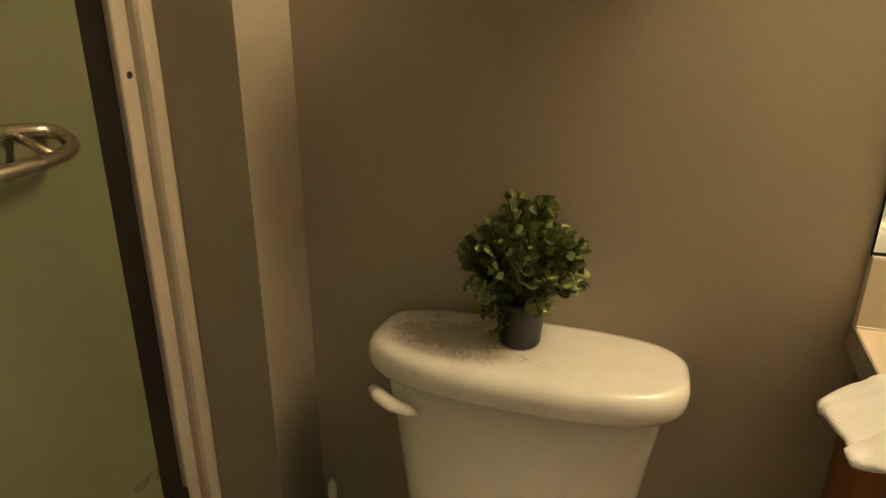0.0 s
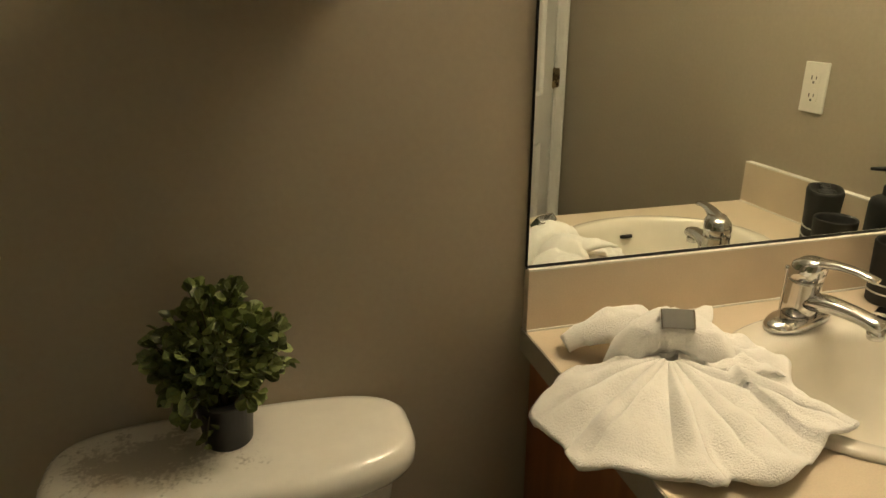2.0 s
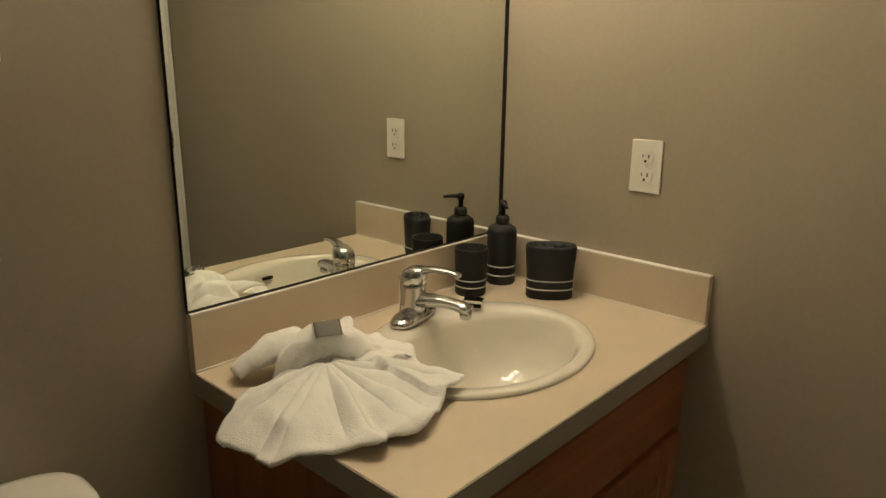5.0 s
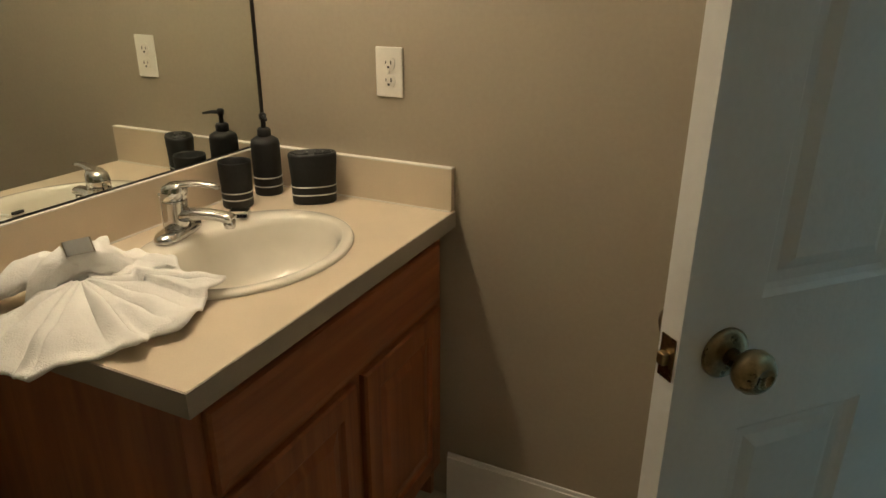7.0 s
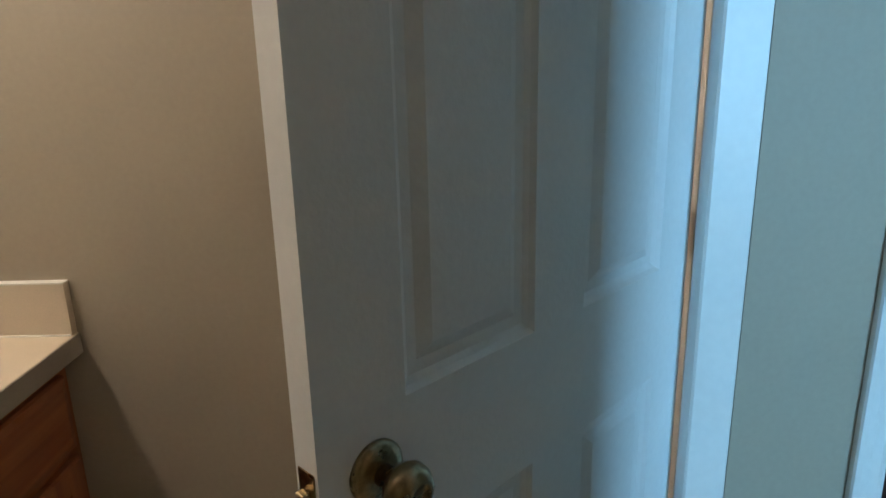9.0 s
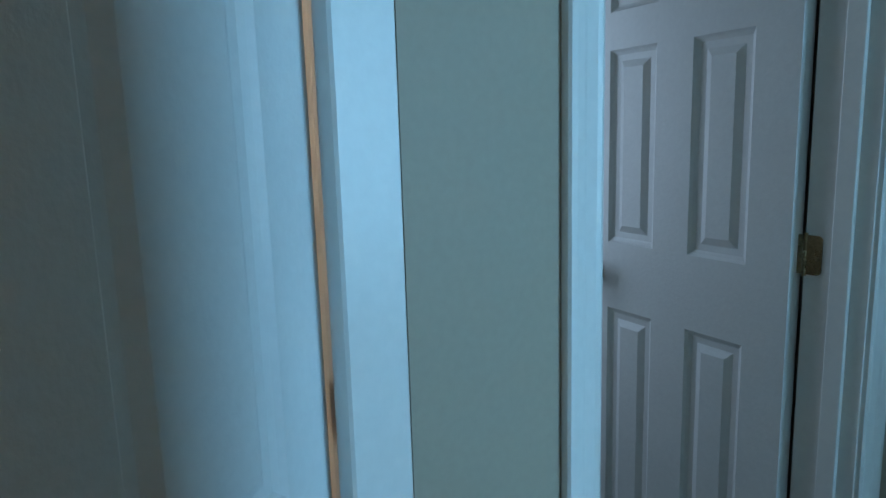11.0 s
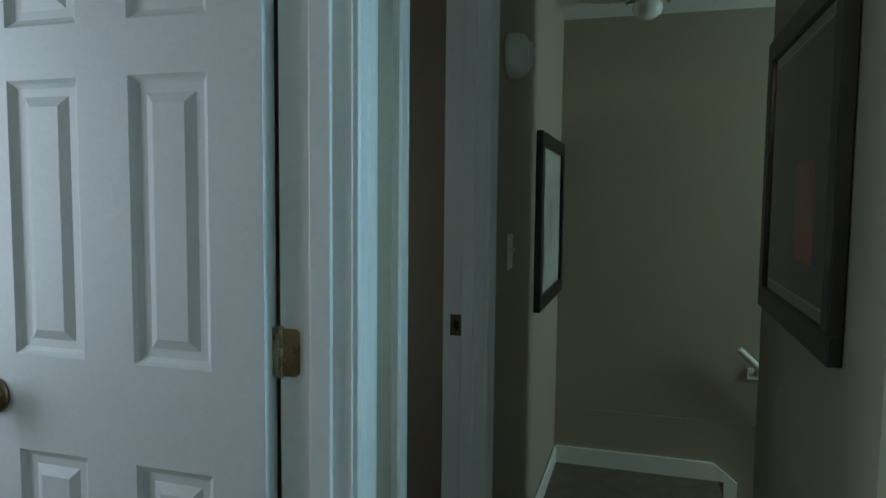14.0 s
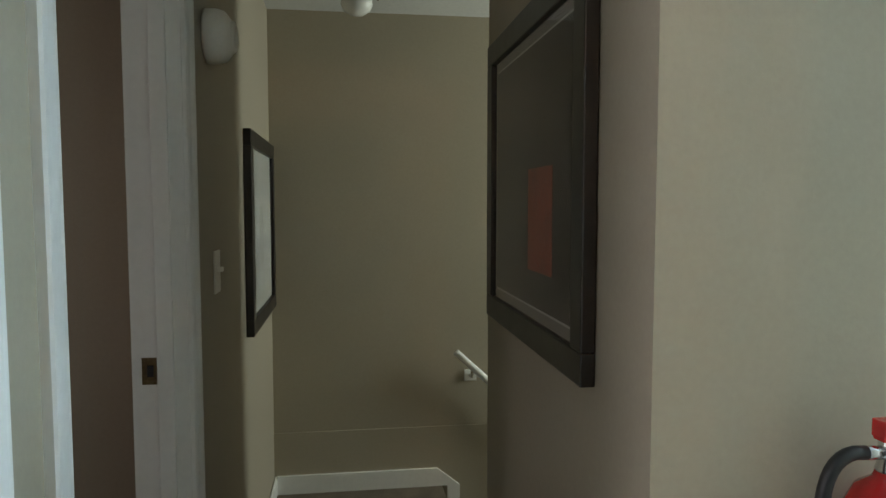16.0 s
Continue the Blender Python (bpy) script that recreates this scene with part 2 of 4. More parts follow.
def bend(a, b, c, n=8):
    """Points of a smooth curve from a to c, drawn towards b."""
    a, b, c = Vector(a), Vector(b), Vector(c)
    return [(1 - t) ** 2 * a + 2 * t * (1 - t) * b + t * t * c for t in (i / n for i in range(n + 1))]


def loft(rings, close=True):
    bm = bmesh.new()
    vs = [[bm.verts.new(p) for p in r] for r in rings]
    k = len(vs[0])
    for a, b in zip(vs, vs[1:]):
        for i in range(k):
            bm.faces.new((a[i], a[(i + 1) % k], b[(i + 1) % k], b[i]))
    if close:
        bm.faces.new(vs[0][::-1])
        bm.faces.new(vs[-1])
    return bm


def oval(cx, cy, a, b, z, power=2.0, seg=48):
    out = []
    for i in range(seg):
        w = 2 * math.pi * i / seg
        c, s = math.cos(w), math.sin(w)
        out.append((cx + a * math.copysign(abs(c) ** (2 / power), c), cy + b * math.copysign(abs(s) ** (2 / power), s), z))
    return out


# ---- large structure ----
CEIL = 2.24
HX = -0.155        # hall face of the east wall
RX = -0.918        # hall face of the west wall
SY = -1.700        # bathroom face of its south wall
SB_OUT = -1.850    # landing face of it beside the free jamb; unseen depth added to shade the leaf
SO = -1.745        # landing face of it
EY = -5.175        # end wall of the hall
CY = -2.854        # landing's south wall
JX = -0.058        # hinge jamb of the bathroom door
OX = -0.87         # other jamb
DH = 2.03

structure("wall_north", boxes((-2.72, 0.12, 0, 0.12, 0, CEIL)), M_WALL, "tan painted wall behind toilet and vanity", "wall")
structure("wall_east", boxes((0, 0.12, -1.79, 0, 0, CEIL)), M_WALL, "tan painted bathroom wall beside the vanity", "wall")
structure("wall_shower_stub", boxes((-1.917, -1.717, -0.15, 0, 0, CEIL)), M_WALL, "short tan wall between toilet and shower", "wall")
structure("wall_shower_west", boxes((-2.72, -2.6, -1.79, 0, 0, CEIL)), M_WALL, "tan wall at the back of the shower", "wall")
structure("wall_south", boxes((-2.6, OX - 0.02, SB_OUT, SY, 0, CEIL), (JX, 0, SO, SY, 0, CEIL), (OX - 0.02, JX + 0.02, SO, SY, DH + 0.02, CEIL)), M_WALL, "tan bathroom wall with the open doorway", "wall")
structure("wall_hall_east", boxes((HX, -0.035, -2.022 + 0.018, SO, 0, CEIL), (HX, -0.035, -2.857, -2.663, 0, CEIL), (HX, -0.035, EY, -3.548, 0, CEIL),
          (HX, -0.035, -2.663, -2.004, DH + 0.02, CEIL), (HX, -0.035, -3.548, -2.857, DH + 0.02, CEIL)), M_WALL, "tan painted hall wall with two doorways", "wall")
structure("wall_hall_end", boxes((-3.4, -0.035, EY - 0.12, EY, -1.8, CEIL), (-3.3, HX, EY, EY + 0.007, -1.8, 0.29)), M_WALL, "tan painted wall at the hall's end with a low ledge", "wall")
# The landing arm's unseen west end is added length that shades the hall casings.
structure("wall_hall_west", boxes((RX - 0.12, RX, -3.95, CY, 0, CEIL), (-2.05, RX - 0.12, CY - 0.12, CY, 0, CEIL), (-3.45, -1.03, -4.42, -3.83, -1.8, CEIL)), M_WALL, "tan painted corner wall between landing and hall", "wall")
structure("wall_landing_west", boxes((-3.6, -3.45, -3.95, -3.52, 0, CEIL), (-3.6, -3.45, -2.68, SO, 0, CEIL), (-3.6, -3.45, -3.52, -2.68, 0, 0.75), (-3.6, -3.45, -3.52, -2.68, 2.12, CEIL)), M_WALL, "tan wall with a window on the landing", "wall")
structure("wall_landing_north", boxes((-3.45, -2.6, SO, SO + 0.05, 0, CEIL)), M_WALL, "tan painted wall on the landing", "wall")
structure("wall_stair_west", boxes((-3.4, -3.25, EY, -4.88, -1.8, CEIL), (-3.4, -3.25, -4.48, -3.83, -1.8, CEIL), (-3.4, -3.25, -4.88, -4.48, -1.8, 1.02), (-3.4, -3.25, -4.88, -4.48, 2.1, CEIL)), M_WALL, "tan wall with a window over the stairs", "wall")
structure("wall_room_two", boxes((1.3, 1.4, -2.75, -2.32, 0, CEIL), (1.3, 1.4, -1.90, -1.79, 0, CEIL), (1.3, 1.4, -2.32, -1.90, 0, 0.86), (1.3, 1.4, -2.32, -1.90, 1.94, CEIL), (0.12, 1.3, -1.89, -1.79, 0, CEIL), (-0.035, 1.3, -2.78, -2.70, 0, CEIL)), M_WALL, "tan walls of the room behind the white door", "wall")
structure("wall_room_three", boxes((1.3, 1.4, -3.9, -3.42, 0, CEIL), (1.3, 1.4, -2.98, -2.78, 0, CEIL), (1.3, 1.4, -3.42, -2.98, 0, 0.9), (1.3, 1.4, -3.42, -2.98, 1.9, CEIL), (-0.035, 1.3, -3.9, -3.8, 0, CEIL)), M_WALL, "tan walls of the dark room off the hall", "wall")
structure("ceiling", boxes((-3.6, 1.4, EY - 0.12, 0.12, CEIL, CEIL + 0.12)), M_CEIL, "white textured ceiling", "ceiling")
structure("floor_bathroom", boxes((-2.72, 0.12, SO, 0.12, -0.12, 0)), M_TILE, "beige bathroom floor", "floor")
structure("floor_hall", boxes((-3.6, HX + 0.06, -3.83, SO, -0.12, 0), (-0.95, HX + 0.06, EY - 0.1, -3.83, -0.12, 0)), M_CARPET, "brown carpet of the landing and hall", "floor")
structure("floor_rooms", boxes((HX + 0.06, 1.4, -3.9, SO, -0.12, 0.002)), M_PLANK, "dark wooden floor in the side rooms", "floor")


def steps():
    t = thing("staircase", (-0.95, -4.5, 0), "brown carpeted stairs going down from the hall", "stairs")
    t["kind"] = "structure"
    for i in range(9):
        part("step", boxes((-0.25 * (i + 1), -0.25 * i + (0.02 if i else 0), EY + 4.507, 0.55 if i == 0 else 0.08, -0.19 * (i + 2), -0.19 * (i + 1)), bevel=0.012), M_CARPET, t)


steps()


def baseboard(name, runs, h, label="white painted baseboard"):
    """Boards along walls: (x0, x1, y0, y1) each, thin on one side."""
    bm = bmesh.new()
    for x0, x1, y0, y1 in runs:
        box(bm, x0, x1, y0, y1, 0, h - 0.012, 0.001)
        dx, dy = (0.004, 0) if abs(x1 - x0) < abs(y1 - y0) else (0, 0.004)
        box(bm, x0 + dx, x1 - dx, y0 + dy, y1 - dy, h - 0.013, h, 0.002)
    return structure(name, bm, M_TRIM, label, "baseboard")


baseboard("baseboard_bath_east", [(-0.014, 0, SY, -0.55)], 0.153)
baseboard("baseboard_bath_north", [(-1.717, -0.835, -0.014, 0)], 0.145)
baseboard("baseboard_hall_east", [(HX - 0.013, HX, EY + 0.007, -3.598), (HX - 0.013, HX, -2.81, -2.728), (HX - 0.013, HX, -1.957, SO)], 0.085)
baseboard("baseboard_landing", [(RX, RX + 0.013, -3.95, CY), (-2.05, RX, CY, CY + 0.013)], 0.085)
baseboard("baseboard_room_three", [(1.287, 1.3, -3.8, -2.78), (-0.03, 1.28, -3.8, -3.787)], 0.085)
baseboard("baseboard_room_two", [(1.287, 1.3, -2.70, -1.89)], 0.085)


def end_baseboard():
    """The end wall's board, which turns down beside the stairs."""
    bm = bmesh.new()
    y0, y1 = EY + 0.007, EY + 0.021
    pts = [(HX - 0.013, 0.0), (HX - 0.013, 0.087), (-0.925, 0.087), (-1.035, 0.0), (-1.035, -0.30), (-0.975, -0.30), (-0.975, 0.0)]
    a = [bm.verts.new((x, y0, z)) for x, z in pts]
    b = [bm.verts.new((x, y1, z)) for x, z in pts]
    bm.faces.new(a)
    bm.faces.new(b[::-1])
    for i in range(len(pts)):
        j = (i + 1) % len(pts)
        bm.faces.new((a[i], b[i], b[j], a[j]))
    structure("baseboard_hall_end", bm, M_TRIM, "white baseboard stepping down beside the stairs", "baseboard")


end_baseboard()


def casing_run(bm, p0, p1, out, side, w=0.06, t=0.016):
    """One moulded upright or head from p0 to p1; out: away from the wall; side: away from the opening."""
    p0, p1, out, side = Vector(p0), Vector(p1), Vector(out), Vector(side)
    prof = [(0, 0), (0, 0.008), (0.006, 0.011), (0.012, 0.0095), (0.030, 0.011), (0.036, 0.0135), (w - 0.012, t), (w - 0.003, t), (w, t - 0.004), (w, 0)]
    a = [bm.verts.new(p0 + side * u + out * v) for u, v in prof]
    b = [bm.verts.new(p1 + side * u + out * v) for u, v in prof]
    for i in range(len(prof) - 1):
        bm.faces.new((a[i], a[i + 1], b[i + 1], b[i]))
    bm.faces.new(a)
    bm.faces.new(b[::-1])


def door_frame_ns(name, y0, y1, label):
    """Jambs, stops and casings of a doorway in the hall's east wall."""
    t = thing(name, (HX, (y0 + y1) / 2, 0), label, "door frame")
    t["kind"] = "structure"
    ty = (y0 + y1) / 2
    part("jamb", boxes((0, 0.12, y0 - 0.018 - ty, y0 - ty, 0, DH)), M_TRIM, t)
    part("jamb", boxes((0, 0.12, y1 - ty, y1 + 0.018 - ty, 0, DH)), M_TRIM, t)
    part("head_jamb", boxes((0, 0.12, y0 - ty, y1 - ty, DH, DH + 0.018)), M_TRIM, t)
    part("stop", boxes((0.03, 0.065, y0 - ty, y0 + 0.011 - ty, 0, DH), bevel=0.002), M_TRIM, t)
    part("stop", boxes((0.03, 0.065, y1 - 0.011 - ty, y1 - ty, 0, DH), bevel=0.002), M_TRIM, t)
    for yy, s in ((y0, -1), (y1, 1)):
        bm = bmesh.new()
        casing_run(bm, (0, yy - ty + s * 0.004, 0), (0, yy - ty + s * 0.004, DH + 0.06), (-1, 0, 0), (0, s, 0))
        part("casing", bm, M_TRIM, t)
    bm = bmesh.new()
    casing_run(bm, (0, y0 - ty + 0.004, DH + 0.004), (0, y1 - ty - 0.004, DH + 0.004), (-1, 0, 0), (0, 0, 1))
    part("head_casing", bm, M_TRIM, t)
    return t


F2 = door_frame_ns("door_frame_1", -2.645, -2.022, "white moulded casing round the open white door")
F3 = door_frame_ns("door_frame_2", -3.530, -2.875, "white moulded casing round the dark doorway")


def strike(parent, x, y, z, out):
    bm = boxes((x - 0.017, x + 0.017, y, y + out * 0.002, z - 0.03, z + 0.03), bevel=0.0008)
    p = part("strike_plate", bm, M_BRASS, parent, "tarnished brass strike plate")
    part("latch_hole", boxes((x - 0.008, x + 0.006, y + out * 0.002, y + out * 0.0026, z - 0.013, z + 0.013)), M_DARK, p)


strike(F3, 0.082, -3.530 + 3.2025, 1.0, 1)


def bath_frame():
    t = thing("door_frame_3", ((JX + OX) / 2, SY, 0), "white painted frame of the bathroom doorway", "door frame")
    t["kind"] = "structure"
    cx = (JX + OX) / 2
    d0, d1 = SO - SY - 0.002, 0.002
    plan = [(HX + 0.002, SO - 0.002), (HX + 0.002, -1.677), (HX + 0.005, -1.673), (-0.114, -1.671), (-0.080, -1.708), (JX, -1.708), (JX, SO - 0.002)]
    part("jamb", loft([[(x - cx, y - SY, z) for x, y in plan] for z in (0, DH)]), M_TRIM, t)
    part("jamb", boxes((OX - cx - 0.018, OX - cx, SB_OUT - SY - 0.002, d1, 0, DH)), M_TRIM, t)
    part("head_jamb", boxes((OX - cx, JX - cx, d0, d1, DH, DH + 0.018)), M_TRIM, t)
    part("stop", boxes((OX - cx, OX - cx + 0.011, d0 + 0.012, d1 - 0.04, 0, DH), bevel=0.002), M_TRIM, t)
    for xx, s in ((JX, 1), (OX, -1)):
        bm = bmesh.new()
        casing_run(bm, (xx - cx + s * 0.004, 0, 0), (xx - cx + s * 0.004, 0, DH + 0.06), (0, 1, 0), (s, 0, 0), 0.050)
        part("casing", bm, M_TRIM, t)
    bm = bmesh.new()
    casing_run(bm, (OX - cx, 0, DH + 0.004), (JX - cx, 0, DH + 0.004), (0, 1, 0), (0, 0, 1))
    part("head_casing", bm, M_TRIM, t)
    bm = bmesh.new()
    casing_run(bm, (OX - cx - 0.004, SB_OUT - SY, 0), (OX - cx - 0.004, SB_OUT - SY, DH + 0.06), (0, -1, 0), (-1, 0, 0))
    part("casing", bm, M_TRIM, t)
    return t


bath_frame()


# ---- panelled doors ----
def panel_leaf(w, cols, rows, thick=0.035, z0=0.012, z1=2.015):
    """A moulded six-panel leaf: x from 0 (hinge) to w, faces at y = 0 and y = -thick, both with sunk and raised fields."""
    bm = bmesh.new()
    xs = sorted({0.0, w, *[c for p in cols for c in p]})
    zs = sorted({z0, z1, *[c for p in rows for c in p]})
    prof = [(0.0, 0.0), (0.006, 0.006), (0.013, 0.0105), (0.027, 0.011), (0.044, 0.003)]
    for face, s in ((0.0, -1), (-thick, 1)):
        for x0, x1 in zip(xs, xs[1:]):
            for a, b in zip(zs, zs[1:]):
                if (x0, x1) in cols and (a, b) in rows:
                    rings = [[bm.verts.new(c) for c in ((x0 + i, face + s * d, a + i), (x1 - i, face + s * d, a + i), (x1 - i, face + s * d, b - i), (x0 + i, face + s * d, b - i))] for i, d in prof]
                    for p, q in zip(rings, rings[1:]):
                        for k in range(4):
                            bm.faces.new((p[k], p[(k + 1) % 4], q[(k + 1) % 4], q[k]))
                    bm.faces.new(rings[-1])
                else:
                    bm.faces.new([bm.verts.new(c) for c in ((x0, face, a), (x1, face, a), (x1, face, b), (x0, face, b))])
    for q in (((0, 0, z0), (0, -thick, z0), (0, -thick, z1), (0, 0, z1)), ((w, 0, z0), (w, -thick, z0), (w, -thick, z1), (w, 0, z1)),
              ((0, 0, z0), (w, 0, z0), (w, -thick, z0), (0, -thick, z0)), ((0, 0, z1), (w, 0, z1), (w, -thick, z1), (0, -thick, z1))):
        bm.faces.new([bm.verts.new(c) for c in q])
    bmesh.ops.remove_doubles(bm, verts=bm.verts, dist=0.0002)
    return bm


def knob_set(parent, x, z, y, out, name="door_knob"):
    """A round rose and an egg-shaped knob that stands out along y."""
    rot = Matrix.Translation((x, y, z)) @ Matrix.Rotation(radians(-90 * out), 4, "X")
    rose = lathe([(0, 0), (0.033, 0), (0.033, 0.004), (0.029, 0.009), (0.018, 0.012), (0, 0.012)], 32)
    bmesh.ops.transform(rose, matrix=rot, verts=rose.verts)
    k = part("knob_rose", rose, M_BRASS, parent, "round antique brass rose", True)
    kb = lathe([(0, 0.010), (0.012, 0.010), (0.011, 0.024), (0.015, 0.031), (0.024, 0.037), (0.0275, 0.045), (0.0265, 0.054), (0.021, 0.062), (0.0135, 0.066), (0.012, 0.0655), (0.011, 0.063), (0, 0.063)], 32)
    bmesh.ops.transform(kb, matrix=rot, verts=kb.verts)
    part(name, kb, M_BRASS, k, "antique brass egg-shaped knob", True)


def hinge(parent, x, y, z, h=0.075, w=0.033, turned=0):
    """Two rounded leaves and a barrel of five knuckles."""
    bm = bmesh.new()
    box(bm, -w, -0.002, -0.0015, 0.0015, -h / 2, h / 2)
    es = [e for e in bm.edges if abs(e.verts[0].co.x - e.verts[1].co.x) < 1e-6 and abs(e.verts[0].co.z - e.verts[1].co.z) < 1e-6 and e.verts[0].co.x < -w + 0.001]
    bmesh.ops.bevel(bm, geom=es, offset=0.009, segments=4, profile=0.5, affect="EDGES")
    bm2 = bmesh.new()
    box(bm2, 0.002, w, -0.0015, 0.0015, -h / 2, h / 2)
    es = [e for e in bm2.edges if abs(e.verts[0].co.x - e.verts[1].co.x) < 1e-6 and abs(e.verts[0].co.z - e.verts[1].co.z) < 1e-6 and e.verts[0].co.x > w - 0.001]
    bmesh.ops.bevel(bm2, geom=es, offset=0.009, segments=4, profile=0.5, affect="EDGES")
    m = Matrix.Translation((x, y, z)) @ Matrix.Rotation(radians(turned), 4, "Z")
    barrel = lathe([(0, -h / 2 - 0.004), (0.004, -h / 2 - 0.004), (0.0045, -h / 2), (0.0045, -h * 0.3), (0.004, -h * 0.3), (0.0045, -h * 0.29), (0.0045, -h * 0.1), (0.004, -h * 0.1), (0.0045, -h * 0.09), (0.0045, h * 0.1), (0.004, h * 0.1), (0.0045, h * 0.11), (0.0045, h / 2), (0.004, h / 2 + 0.004), (0, h / 2 + 0.004)], 14)
    for b in (bm, bm2, barrel):
        bmesh.ops.transform(b, matrix=m, verts=b.verts)
    hg = part("hinge", bm, M_BRASS, parent, "worn brass hinge")
    part("hinge_leaf", bm2, M_BRASS, hg)
    part("barrel", barrel, M_BRASS, hg, smooth=True)


def latch(parent, w, z, thick):
    """The face plate and bolt in a leaf's free edge."""
    p = part("latch_plate", boxes((w, w + 0.0012, -thick / 2 - 0.0125, -thick / 2 + 0.0125, z - 0.028, z + 0.028)), M_BRASS, parent, "brass latch plate")
    part("latch_bolt", boxes((w + 0.001, w + 0.011, -thick / 2 - 0.007, -thick / 2 + 0.006, z - 0.008, z + 0.008), bevel=0.002), M_BRASS, p)


# bathroom door, open towards the vanity; its leaf runs from the hinge to the latch edge
HB, LB = Vector((-0.106, -1.664)), Vector((-0.652, -1.142))
BW = (LB - HB).length
B_TURN = math.degrees(math.atan2(LB.y - HB.y, LB.x - HB.x))
bdoor = thing("door_1", (HB.x, HB.y, 0), "white six-panel bathroom door standing half open", "door", turn=B_TURN)
BC = [(0.098, 0.315), (0.425, 0.643)]
part("leaf", panel_leaf(BW, BC, [(0.22, 0.822), (1.007, 1.60), (1.70, 1.90)]), M_DOOR, bdoor)
knob_set(bdoor, BW - 0.068, 0.943, 0.0, 1)
knob_set(bdoor, BW - 0.068, 0.943, -0.035, -1)
latch(bdoor, BW, 0.94, 0.035)
for hz in (0.25, 1.06, 1.83):
    hinge(bdoor, 0.0, -0.037, hz, turned=20)

# hall door, standing open into the side room
hdoor = thing("door_2", (-0.022, -2.6555, 0), "white six-panel door open into the side room", "door")
leaf2 = panel_leaf(0.60, [(0.095, 0.242), (0.342, 0.489)], [(0.2, 0.909), (1.078, 1.543), (1.63, 1.86)])
bmesh.ops.translate(leaf2, verts=leaf2.verts, vec=(0, 0.0355, 0))
part("leaf", leaf2, M_DOOR, hdoor)
knob_set(hdoor, 0.54, 1.0, 0.0355, 1)
for hz in (0.25, 1.113, 1.83):
    hinge(hdoor, -0.014, 0.012, hz, turned=0)

# ---- vanity ----
CZ = 0.85
SC = (-0.415, -0.288)
SA, SB = 0.245, 0.202


def countertop():
    t = thing("countertop", (-0.42, -0.28, CZ), "beige laminate vanity counter with backsplash", "countertop")
    x0, x1, y0, y1 = -0.85 + 0.42, 0.42, -0.56 + 0.28, 0.28
    cx, cy = SC[0] + 0.42, SC[1] + 0.28
    n = 96
    bm = bmesh.new()
    loops = []
    for z in (0.0, -0.04):
        hole, rim = [], []
        for i in range(n):
            w = 2 * math.pi * i / n
            c, s = math.cos(w), math.sin(w)
            hole.append(bm.verts.new((cx + (SA - 0.02) * c, cy + (SB - 0.02) * s, z)))
            ks = [(x1 - cx) / c if c > 1e-9 else (x0 - cx) / c if c < -1e-9 else 9, (y1 - cy) / s if s > 1e-9 else (y0 - cy) / s if s < -1e-9 else 9]
            k = min(ks)
            rim.append([cx + k * c, cy + k * s])
        for px, py in ((x0, y0), (x0, y1), (x1, y0), (x1, y1)):
            j = min(range(n), key=lambda q: (rim[q][0] - px) ** 2 + (rim[q][1] - py) ** 2)
            rim[j] = [px, py]
        loops.append((hole, [bm.verts.new((a, b, z)) for a, b in rim]))
    for i in range(n):
        j = (i + 1) % n
        (h0, r0), (h1, r1) = loops
        bm.faces.new((h0[i], h0[j], r0[j], r0[i]))
        bm.faces.new((h1[i], r1[i], r1[j], h1[j]))
        bm.faces.new((h0[i], h1[i], h1[j], h0[j]))
        bm.faces.new((r0[i], r0[j], r1[j], r1[i]))
    part("top", bm, M_LAM, t)
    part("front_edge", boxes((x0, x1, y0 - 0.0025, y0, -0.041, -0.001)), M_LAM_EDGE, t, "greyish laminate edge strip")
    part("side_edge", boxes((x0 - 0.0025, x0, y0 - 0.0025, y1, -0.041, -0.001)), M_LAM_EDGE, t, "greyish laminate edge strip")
    part("backsplash", boxes((x0, x1, y1 - 0.018, y1, 0.0, 0.102)), M_LAM, t)
    part("backsplash_cap", boxes((x0, x1 - 0.018, y1 - 0.0185, y1, 0.102, 0.105)), M_CAULK, t)
    part("side_splash", boxes((x1 - 0.018, x1, y0 + 0.002, y1 - 0.018, 0.0, 0.102)), M_LAM, t)
    part("side_splash_cap", boxes((x1 - 0.0185, x1, y0 + 0.002, y1 - 0.018, 0.102, 0.105)), M_CAULK, t)
    part("caulk_line", boxes((x0, x1 - 0.018, y1 - 0.021, y1 - 0.018, 0.0, 0.003), (x1 - 0.021, x1 - 0.018, y0 + 0.004, y1 - 0.021, 0.0, 0.003)), M_CAULK, t)


countertop()


def raised_panel(x0, x1, z0, z1, y, edge=0.018):
    """A cabinet front with a routed edge; it faces -y."""
    prof = [(0, 0.0), (0, -0.010), (0.004, -0.016), (edge, -0.019), (edge + 0.003, -0.019)]
    return loft([[(x0 + i, y + d, z0 + i), (x1 - i, y + d, z0 + i), (x1 - i, y + d, z1 - i), (x0 + i, y + d, z1 - i)] for i, d in prof])


def door_panel(x0, x1, z0, z1, y):
    """A cabinet door: frame with a rounded edge and a sunk, raised field."""
    prof = [(0, 0.0), (0, -0.012), (0.004, -0.018), (0.052, -0.019), (0.058, -0.012), (0.066, -0.011), (0.092, -0.017)]
    return loft([[(x0 + i, y + d, z0 + i), (x1 - i, y + d, z0 + i), (x1 - i, y + d, z1 - i), (x0 + i, y + d, z1 - i)] for i, d in prof])


